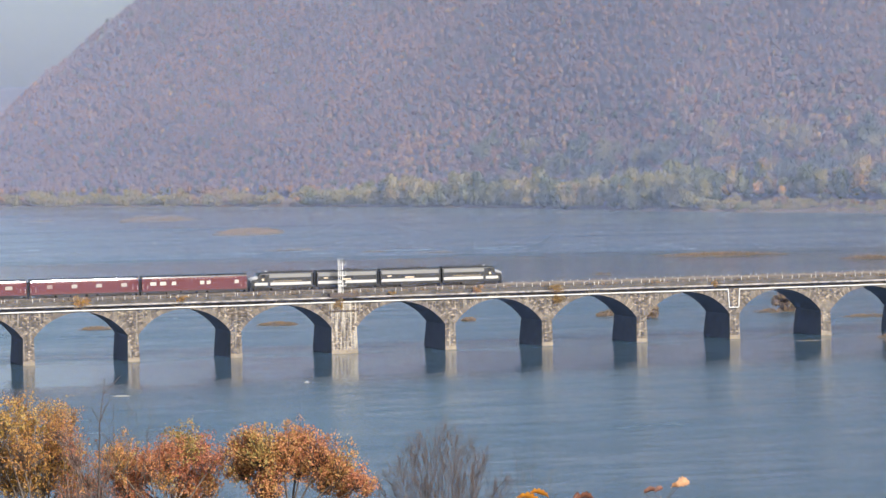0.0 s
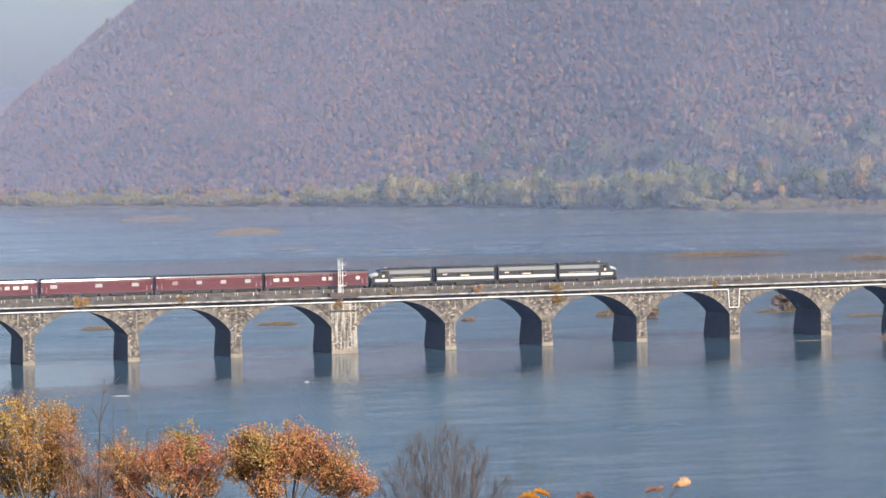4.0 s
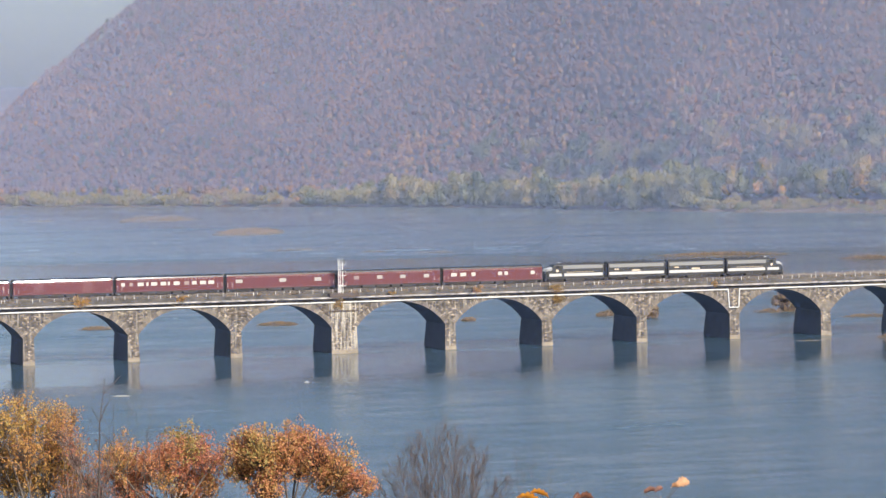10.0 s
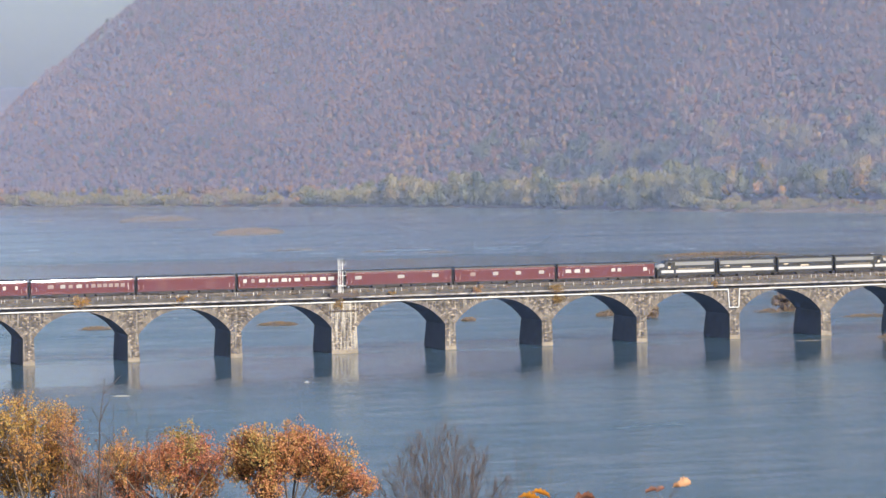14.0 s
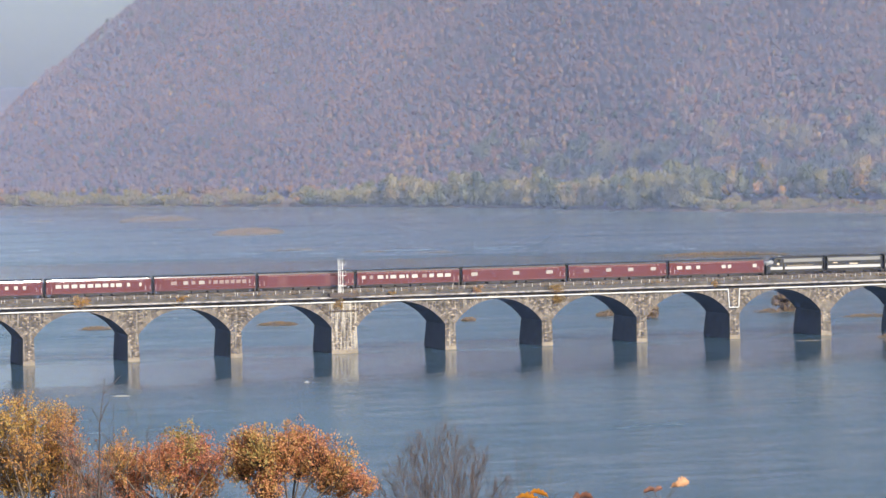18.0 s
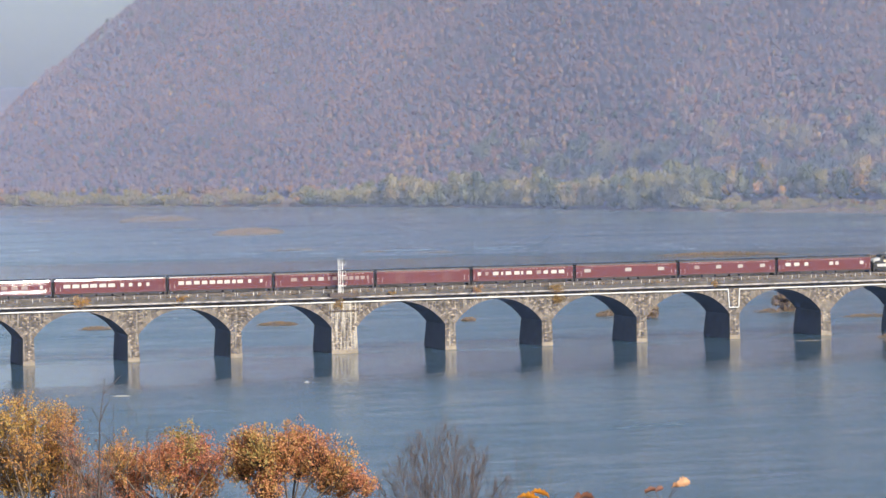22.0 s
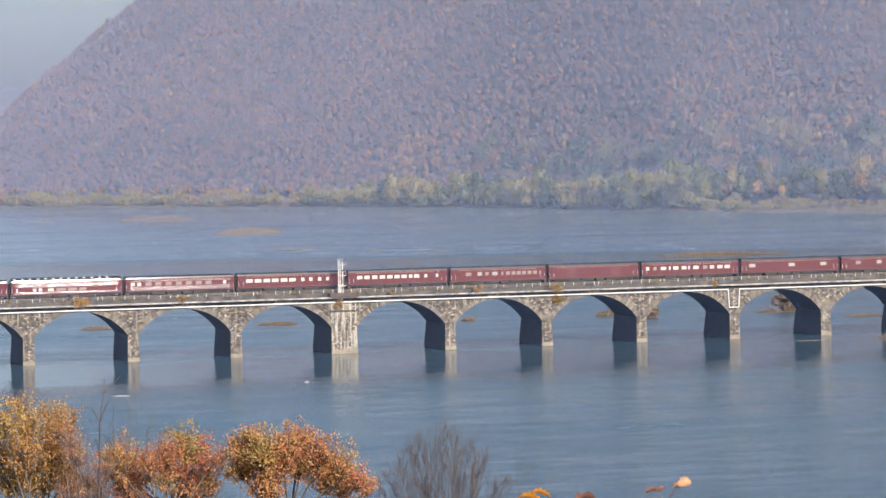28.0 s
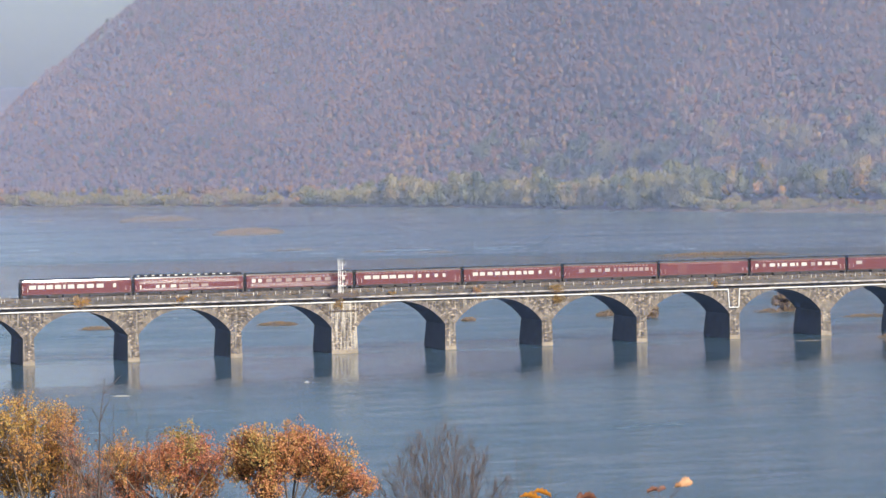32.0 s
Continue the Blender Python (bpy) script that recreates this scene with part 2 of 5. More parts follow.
M["pale_leaf"] = plain("buff_leaf", (0.34, 0.16, 0.075), (0.50, 0.29, 0.15), 0.45, 25.0, bump=0.4)
M["brown_leaf"] = plain("brown_leaf", (0.06, 0.026, 0.020), (0.22, 0.09, 0.055), 0.5, 25.0, bump=0.4)
M["house_white"] = plain("white_boards", (0.70, 0.70, 0.68), (0.82, 0.81, 0.78), 0.6, 1.0)
M["car_paint"] = plain("dull_car_paint", (0.22, 0.22, 0.23), (0.40, 0.40, 0.40), 0.5, 1.0)
M["pale_wall"] = plain("weathered_white_boards", (0.42, 0.42, 0.41), (0.54, 0.53, 0.51), 0.7, 1.0)
M["shingle"] = plain("grey_shingle", (0.10, 0.10, 0.11), (0.20, 0.19, 0.19), 0.8, 1.0)
M["asphalt"] = plain("asphalt", (0.16, 0.155, 0.15), (0.26, 0.25, 0.235), 0.8, 0.05, world_space=True)
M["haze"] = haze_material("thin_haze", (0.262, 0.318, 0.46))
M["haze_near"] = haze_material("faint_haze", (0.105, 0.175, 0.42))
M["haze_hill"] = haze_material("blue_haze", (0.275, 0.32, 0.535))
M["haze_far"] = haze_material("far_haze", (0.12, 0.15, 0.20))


# ---------------------------------------------------------------- mesh helpers
def mesh_np(name, verts, faces, mat, tint=None, smooth=False):
    """A mesh from arrays: verts (n, 3), faces (m, k); tint: one number a face."""
    verts, faces = np.asarray(verts, dtype=np.float32), np.asarray(faces, dtype=np.int32)
    me = bpy.data.meshes.new(name)
    k = faces.shape[1]
    me.vertices.add(len(verts))
    me.vertices.foreach_set("co", verts.ravel())
    me.loops.add(faces.size)
    me.loops.foreach_set("vertex_index", faces.ravel())
    me.polygons.add(len(faces))
    me.polygons.foreach_set("loop_start", np.arange(0, faces.size, k, dtype=np.int32))
    me.polygons.foreach_set("loop_total", np.full(len(faces), k, dtype=np.int32))
    if np.any(smooth):
        me.polygons.foreach_set("use_smooth", np.zeros(len(faces), dtype=bool) + smooth)
    if tint is not None:
        a = me.attributes.new("tint", "FLOAT", "FACE")
        a.data.foreach_set("value", np.asarray(tint, dtype=np.float32))
    me.materials.append(mat)
    me.update(calc_edges=True)
    return me


class Shape:
    """Collects plain solids as vertices and polygons; makes one mesh."""

    def __init__(self):
        self.v, self.f = [], []

    def add(self, verts, faces):
        o = len(self.v)
        self.v += [tuple(p) for p in verts]
        self.f += [tuple(i + o for i in f) for f in faces]
        return self

    def box(self, x0, x1, y0, y1, z0, z1, bev=0.0):
        if bev:
            b = min(bev, (x1 - x0) / 2.5, (z1 - z0) / 2.5, (y1 - y0) / 2.5)
            ring = [(x0 + b, z0), (x1 - b, z0), (x1, z0 + b), (x1, z1 - b), (x1 - b, z1), (x0 + b, z1), (x0, z1 - b), (x0, z0 + b)]
            v = [(x, y0, z) for x, z in ring] + [(x, y1, z) for x, z in ring]
            f = [tuple(range(8)), tuple(range(15, 7, -1))] + [(i + 8, (i + 1) % 8 + 8, (i + 1) % 8, i) for i in range(8)]
            return self.add(v, f)
        v = [(x, y, z) for x in (x0, x1) for y in (y0, y1) for z in (z0, z1)]
        return self.add(v, [(0, 1, 3, 2), (4, 6, 7, 5), (0, 4, 5, 1), (2, 3, 7, 6), (0, 2, 6, 4), (1, 5, 7, 3)])

    def tube(self, a, b, ra, rb=None, n=8, cap=True):
        rb = ra if rb is None else rb
        a, b = Vector(a), Vector(b)
        q = (b - a).to_track_quat("Z", "Y")
        v = []
        for p, r in ((a, ra), (b, rb)):
            v += [p + q @ Vector((r * math.cos(t), r * math.sin(t), 0)) for t in (2 * math.pi * i / n for i in range(n))]
        f = [(i, (i + 1) % n, (i + 1) % n + n, i + n) for i in range(n)]
        if cap:
            f += [tuple(range(n - 1, -1, -1)), tuple(range(n, 2 * n))]
        return self.add(v, f)

    def loft(self, rings, cap=True):
        """Closed rings of the same number of points, skinned one to the next."""
        n = len(rings[0])
        v = [p for r in rings for p in r]
        f = [(k * n + i, k * n + (i + 1) % n, (k + 1) * n + (i + 1) % n, (k + 1) * n + i) for k in range(len(rings) - 1) for i in range(n)]
        if cap:
            f += [tuple(range(n - 1, -1, -1)), tuple(range((len(rings) - 1) * n, len(rings) * n))]
        return self.add(v, f)

    def mesh(self, name, mat, smooth=False):
        me = bpy.data.meshes.new(name)
        me.from_pydata(self.v, [], self.f)
        bm = bmesh.new()
        bm.from_mesh(me)
        bmesh.ops.recalc_face_normals(bm, faces=bm.faces)
        bm.to_mesh(me)
        bm.free()
        if smooth:
            me.polygons.foreach_set("use_smooth", [True] * len(me.polygons))
        me.materials.append(mat)
        me.update()
        return me


def part(name, mesh, parent, label="", m=None):
    ob = new(name, mesh)
    ob.parent = parent
    if m is not None:
        ob.matrix_basis = m
    return tagged(ob, label) if label else ob


def thing(name, label, category, m=None, group="", kind="", mesh=None):
    ob = new(name, mesh)
    if m is not None:
        ob.matrix_basis = m
    return tagged(ob, label, category, group, kind)


def spot(u, d):
    """The plan's place u metres to the right of the line of sight and d metres ahead of the eye."""
    return EYE.x + u * math.cos(YAW) + d * math.sin(YAW), EYE.y - u * math.sin(YAW) + d * math.cos(YAW)


def clumps(rng, lobes, per, size, flat=0.5):
    """Leaf clumps as loose four-cornered scraps on the skins of lobes (cx, cy, cz, rx, ry, rz); per: scraps a lobe."""
    out = []
    for cx, cy, cz, rx, ry, rz in lobes:
        d = rng.normal(size=(per, 3))
        d /= np.linalg.norm(d, axis=1)[:, None]
        d[:, 2] = np.where(d[:, 2] < -0.55, -d[:, 2], d[:, 2])
        r = rng.uniform(0.62, 1.05, per)[:, None]
        c = d * r * np.array([rx, ry, rz]) + np.array([cx, cy, cz])
        t = np.cross(d, rng.normal(size=(per, 3)))
        t /= np.linalg.norm(t, axis=1)[:, None] + 1e-6
        b = np.cross(d, t) + d * rng.normal(0, flat, (per, 1))
        s = size * rng.uniform(0.55, 1.25, (per, 1))
        q = np.stack([c - t * s, c - b * s * 0.8, c + t * s + d * s * 0.3, c + b * s * 0.8], axis=1)
        out.append(q)
    q = np.concatenate(out)
    return q.reshape(-1, 3), np.arange(len(q) * 4).reshape(-1, 4)


def lump(rng, fine=2, bumps=0.3):
    """The dense uneven inside of a crown, 20 or 80 triangles."""
    bm = bmesh.new()
    bmesh.ops.create_icosphere(bm, subdivisions=fine, radius=1.0)
    v = np.array([p.co[:] for p in bm.verts])
    f = np.array([[p.index for p in g.verts] for g in bm.faces])
    bm.free()
    return v * (1 + bumps * rng.uniform(-1, 1, (len(v), 1))), f


def crown_arrays(rng, lobes, per, size, flat=0.5, fine=2, core=0.74):
    """Solid lobes with leaf clumps on their skins: vertices, triangles, and which triangles belong to the solid lobes."""
    V, F, n = [], [], 0
    for cx, cy, cz, rx, ry, rz in lobes:
        v, f = lump(rng, fine)
        V.append(v * np.array([rx, ry, rz]) * core + np.array([cx, cy, cz]))
        F.append(f + n)
        n += len(v)
    solid = sum(len(f) for f in F)
    v, q = clumps(rng, lobes, per, size, flat)
    V.append(v)
    F += [q[:, (0, 1, 2)] + n, q[:, (0, 2, 3)] + n]
    F = np.concatenate(F)
    return np.concatenate(V), F, np.arange(len(F)) < solid


def tube_np(a, b, ra, rb, n=5):
    a, b = np.array(a, float), np.array(b, float)
    w = (b - a) / (np.linalg.norm(b - a) + 1e-9)
    t = np.cross(w, (0, 0, 1) if abs(w[2]) < 0.9 else (1, 0, 0))
    t /= np.linalg.norm(t)
    s = np.cross(w, t)
    ang = np.arange(n) * 2 * math.pi / n
    ring = np.cos(ang)[:, None] * t + np.sin(ang)[:, None] * s
    i = np.arange(n)
    return np.concatenate([a + ring * ra, b + ring * rb]), np.stack([i, (i + 1) % n, (i + 1) % n + n, i + n], axis=1)


def join(pieces):
    V, F, o = [], [], 0
    for v, f in pieces:
        V.append(v)
        F.append(f + o)
        o += len(v)
    return np.concatenate(V), np.concatenate(F)


# ---------------------------------------------------------------- land and water
SHORE_U = np.array([-2600, -900, -418, -243, -178, -87, 1, 52, 112, 177, 247, 289, 700, 2600], dtype=float)
SHORE_D = np.array([3500, 3250, 2977, 2803, 2739, 2649, 2537, 2462, 2336, 2205, 2128, 2053, 1700, 900], dtype=float)
CREST_U = np.array([-3000, -640, -520, -440, -405, -372, -340, -310, -150, 100, 500, 3000], dtype=float)
CREST_Z = np.array([10, 12, 30, 76, 112, 142, 168, 189, 255, 297, 330, 330], dtype=float)


def rough_land(u, d, s):
    return noise.noise(Vector((u / s, d / s, 3.1)))


def height(u, d):
    """Height of the land over the river."""
    shore = float(np.interp(u, SHORE_U, SHORE_D))
    near = 345.0 + 0.05 * u
    if d < near:
        k = (near - d) / near
        z = -1.5 + 46.0 * max(k, 0) ** 0.92
        if d < 0:
            z = 44.6 + min(-d * 0.12, 60)
        return z + 0.5 * rough_land(u, d, 18)
    side = abs(u + 0.25 * (d - 700)) - 620
    z = -2.5
    if d < shore - 40 and 560 < d < 900 and side > 0:
        z = max(z, min(side * 0.09 - 2.5, 14))
    if d >= shore - 40:
        k = d - shore
        bank = -2.5 + 4.5 * min(max((k + 9) / 14.0, 0), 1)
        bank += 4.0 * min(max((k - 2) / 18.0, 0), 1) * min(max((u - 140) / 40.0, 0), 1)
        bank += 3.0 * min(max((k - 12) / 14.0, 0), 1) * min(max((-20 - u) / 40.0, 0), 1)
        rise = max(k - 45, 0) * 0.56
        crest = float(np.interp(u, CREST_U, CREST_Z))
        hill = crest - max(crest - rise, 0) if rise < crest else crest
        gully = 13 * rough_land(u, d, 150) + 6 * rough_land(u, d, 48)
        z = bank + hill + gully * min(hill / 40, 1)
        ridge = 156 * math.exp(-((d - 4650) / 190.0) ** 2) * (0.96 + 0.07 * rough_land(u, 0, 300)) if u < -150 else 0
        z = max(z, ridge)
    return z


def build_land():
    us = np.unique(np.concatenate([np.linspace(-3400, -700, 19), np.linspace(-700, 700, 71), np.linspace(700, 3400, 19)]))
    ds = np.unique(np.concatenate([np.linspace(-1500, -60, 10), np.linspace(-60, 420, 49), np.linspace(420, 2000, 24),
                                   np.linspace(2000, 3600, 81), np.linspace(3600, 4900, 27)]))
    v = []
    for d in ds:
        for u in us:
            x, y = spot(u, d)
            v.append((x, y, height(float(u), float(d))))
    n = len(us)
    i = np.arange((len(ds) - 1) * n).reshape(-1, n)[:, :-1].ravel()
    f = np.stack([i, i + 1, i + n + 1, i + n], axis=1)
    me = mesh_np("ground", v, f, M["earth"], smooth=True)
    thing("ground", "brown leaf-strewn hillside and river bed, one sheet of land", "ground", kind="structure", mesh=me)
    c = [spot(-3300, 200), spot(3300, 200), spot(3300, 4800), spot(-3300, 4800)]
    me = mesh_np("river", [(x, y, 0.0) for x, y in c], [(0, 1, 2, 3)], M["water"])
    thing("water", "wide blue-grey river, lightly rippled, with calm streaks", "river", kind="structure", mesh=me)


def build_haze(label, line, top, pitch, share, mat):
    """Haze painted on fine opaque strips along a line in the plan; the land shows between them."""
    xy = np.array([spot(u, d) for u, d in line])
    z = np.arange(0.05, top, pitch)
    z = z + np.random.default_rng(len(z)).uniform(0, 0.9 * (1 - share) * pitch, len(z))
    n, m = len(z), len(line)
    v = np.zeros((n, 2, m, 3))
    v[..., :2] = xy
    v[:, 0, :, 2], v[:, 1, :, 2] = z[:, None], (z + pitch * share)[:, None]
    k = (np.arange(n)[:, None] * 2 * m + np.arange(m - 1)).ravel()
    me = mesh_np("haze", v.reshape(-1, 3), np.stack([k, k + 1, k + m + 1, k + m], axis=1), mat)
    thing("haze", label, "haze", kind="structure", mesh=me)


build_land()
build_haze("fine strips painted as thin bluish autumn haze over the river", ((-290, 1390), (265, 1390)), 200, 0.018, 0.20, M["haze"])
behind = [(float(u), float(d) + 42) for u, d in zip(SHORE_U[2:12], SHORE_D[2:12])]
build_haze("fine strips painted as faint bluish haze over the near water", ((-75, 415), (75, 415)), 70, 0.008, 0.05, M["haze_near"])
build_haze("fine strips painted as thin bluish haze over the far water", ((-360, 2030), (340, 2030)), 210, 0.025, 0.06, M["haze"])
build_haze("fine strips painted as thin blue haze before the wooded mountain", [(-640, 3120)] + behind + [(360, 2000)], 245, 0.028, 0.27, M["haze_hill"])
build_haze("fine strips painted as thicker pale haze before the distant ridge", ((-1400, 4250), (-300, 4250)), 141, 0.06, 0.5, M["haze_far"])


# ---------------------------------------------------------------- woods
def wood_kinds(rng):
    """Crowns for the mountain: full ones of three or four lobes, and thin ones that are mostly bare limbs."""
    full, bare = [], []
    for k in range(10):
        lobes = [(0, 0, 0.05, 0.72, 0.72, 0.8)]
        for _ in range(2 + k % 2):
            a = rng.uniform(0, 6.28)
            lobes.append((0.5 * math.cos(a), 0.5 * math.sin(a), rng.uniform(-0.3, 0.35), 0.48, 0.48, 0.5))
        v, f = lump(rng, 1, 0.2)
        q, g = clumps(rng, lobes, 13, 0.21, 0.8)
        n = len(lobes)
        tone = rng.normal(0, 0.03, n)
        tones = np.concatenate([np.zeros(20), np.repeat(tone, 13), np.repeat(tone, 13)])
        f = np.concatenate([f, g[:, (0, 1, 2)] + len(v), g[:, (0, 2, 3)] + len(v)])
        full.append((np.concatenate([v * 0.62, q]), f, tones, np.arange(len(f)) < 20))
    for k in range(5):
        v, f = clumps(rng, [(0, 0, 0.1, 0.8, 0.8, 1.0)], 16, 0.17, 0.8)
        f = np.concatenate([f[:, (0, 1, 2)], f[:, (0, 2, 3)]])
        bare.append((v, f, np.zeros(len(f)), np.zeros(len(f), dtype=bool)))
    return full, bare


def build_hill_woods():
    rng = np.random.default_rng(11)
    full, bare = wood_kinds(rng)
    stick = join([tube_np((0, 0, -2.2), (0, 0, .55), .055, .04, 3), tube_np((0, 0, -.5), (.34, .1, .8), .03, .012, 3), tube_np((0, 0, -.2), (-.3, -.12, .95), .03, .012, 3)])
    V, F, T, solid, base = [], [], [], [], 0
    SV, SF = [], []
    for d in np.arange(2010, 3500, 4.8):
        for u in np.arange(-470, 330, 4.8):
            uu, dd = u + rng.uniform(-2.5, 2.5), d + rng.uniform(-2.5, 2.5)
            if abs(uu) > 0.152 * dd + 8:
                continue
            k = dd - float(np.interp(uu, SHORE_U, SHORE_D))
            if k < (41 if uu < -20 else 28) or k > 520 or (abs(uu - 210) < 6 and k < 64):
                continue
            crest = float(np.interp(uu, CREST_U, CREST_Z))
            rise = (k - 45) * 0.56
            if rise > crest + 26:
                continue
            z = height(uu, dd)
            if (z - 46.5) / dd > 0.058 and rng.random() < 0.6:
                continue
            x, y = spot(uu, dd)
            low = max(0.0, 1 - rise / 90.0)
            right = min(max((uu + 60) / 260.0, 0), 1)
            w, h = rng.uniform(2.1, 3.6) * (1 + 0.9 * low * (0.35 + 0.65 * right)), rng.uniform(2.6, 4.3) * (1 + 0.7 * low * (0.35 + 0.65 * right))
            lift = rng.uniform(4.2, 7.0)
            if rise > crest - 8:
                h *= 1.2
            thin = rng.random() < 0.26 * (1 - low) + 0.06
            pv, pf, tone, core = (bare if thin else full)[int(rng.integers(5 if thin else 10))]
            a = rng.uniform(0, 6.3)
            c, s = math.cos(a), math.sin(a)
            def put(p):
                return np.stack([x + w * (c * p[:, 0] - s * p[:, 1]), y + w * (s * p[:, 0] + c * p[:, 1]), z + lift + h * (0.7 + p[:, 2])], axis=1)
            if thin:
                SF.append(stick[1] + len(stick[0]) * len(SV))
                SV.append(put(stick[0]))
            V.append(put(pv))
            F.append(pf + base)
            solid.append(core)
            base += len(pv)
            big = 0.55 * rough_land(uu, dd, 130) + 0.5 * rough_land(uu, dd, 48) + 0.35 * rough_land(uu, dd, 19)
            t = rng.normal(0.46 + 0.09 * low, 0.055 + 0.04 * low) + 0.34 * big
            if rng.random() < 0.03 + 0.06 * low:
                t = rng.uniform(0.66, 0.92)
            if rng.random() < 0.07 + 0.55 * low * (0.2 + right):
                t = rng.uniform(0.0, 0.26)
            if rng.random() < 0.16 * low * right:
                t = rng.uniform(0.76, 1.0)
            T.append(np.clip(t + tone, 0, 1))
    me = mesh_np("autumn_woods", np.concatenate(V), np.concatenate(F), M["wood_hill"], np.concatenate(T), np.concatenate(solid))
    woods = thing("autumn_woods", "dense rust, purple-brown and olive autumn woods covering the mountain", "forest", kind="stuff", mesh=me)
    tagged(part("bare_limbs", mesh_np("bare_limbs", np.concatenate(SV), np.concatenate(SF), M["pale_bark"]), woods, "pale trunks and limbs of leafless trees"), kind="stuff")


build_hill_woods()


# ---------------------------------------------------------------- the bridge
PITCH, PIER, SPRING, CROWN, TOP, DEPTH = 23.77, 2.44, 6.0, 11.55, 12.6, 15.0
WIDE = {-13, -5, 3, 11, 19, 27}
FIRST, LAST = -14, 32


def pier_x(i):
    """Where the pier i begins; every eighth is 3.6 m wider."""
    extra = sum(1 for k in WIDE if 3 <= k < i) - sum(1 for k in WIDE if i <= k < 3)
    return -98.47 + PITCH * i + 3.6 * extra


def pier_w(i):
    return PIER + (3.6 if i in WIDE else 0.0)


SPAN = PITCH - PIER
RISE = CROWN - SPRING
RADIUS = (SPAN * SPAN / 4 + RISE * RISE) / (2 * RISE)
HALF = math.asin(SPAN / 2 / RADIUS)


def arch_at(t, r=RADIUS):
    """A point of the arch, t from -1 to 1 across it, as x from its middle and z."""
    return r * math.sin(HALF * t), CROWN - RADIUS + r * math.cos(HALF * t)


def shade_arch(me):
    """Shade painted as a smooth dark tone inside the arch; stone on the two outer faces."""
    me.materials.append(M["arch_shade"])
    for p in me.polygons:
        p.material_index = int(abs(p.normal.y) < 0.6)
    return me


def pier_mesh(w, mat):
    """A pier with a slight batter and a sloping upstream foot; its left foot stands at x 0."""
    s = Shape()
    rings = []
    for z, g, nose in ((-2.5, 0.22, 1.9), (0.9, 0.12, 1.35), (SPRING, 0.0, 0.0)):
        rings.append([(-g, -g, z), (w + g, -g, z), (w + g, DEPTH + nose, z), (-g, DEPTH + nose, z)])
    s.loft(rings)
    return shade_arch(s.mesh("pier", mat))


def footing_mesh(w):
    s = Shape()
    s.box(-0.12, w + 0.14, -0.26, 1.6, -2.4, 0.60, 0.06)
    s.box(-0.08, w + 0.09, -0.18, 1.2, 0.60, 0.92, 0.06)
    return s.mesh("footing", M["footing"])


def span_mesh():
    """The vault with its two spandrel walls, from pier edge to pier edge."""
    s = Shape()
    n = 30
    arc = [arch_at(-1 + 2 * i / n) for i in range(n + 1)]
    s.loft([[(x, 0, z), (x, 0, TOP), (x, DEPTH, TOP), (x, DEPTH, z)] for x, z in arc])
    return shade_arch(s.mesh("vault", M["stone"]))


def ring_mesh(seed):
    """Slender arch stones, each with its dark open joint set back beside it."""
    rng = random.Random(seed)
    s, tint = Shape(), []
    n = 56
    for i in range(n):
        for a, b, lo, hi in ((0.04, 0.64, 0.06, 0.13), (0.64, 1.04, 0.012, 0.03)):
            stone = a < 0.5
            deep = 0.98 + rng.uniform(-0.2, 0.2) if stone else 0.8
            y = -rng.uniform(lo, hi)
            p = [arch_at(-1 + 2 * (i + k) / n, RADIUS + r) for k, r in ((a, -0.02), (b, -0.02), (b, deep), (a, deep))]
            v = [(x, y, z) for x, z in p] + [(x, 0.5, z) for x, z in p]
            s.add(v, [(0, 1, 2, 3), (7, 6, 5, 4), (0, 4, 5, 1), (1, 5, 6, 2), (2, 6, 7, 3), (3, 7, 4, 0)])
            tint += [rng.gauss(0.66, 0.15) if stone else rng.uniform(0.1, 0.35)] * 6
    me = s.mesh("arch_ring", M["voussoir"])
    me.attributes.new("tint", "FLOAT", "FACE").data.foreach_set("value", tint)
    return me


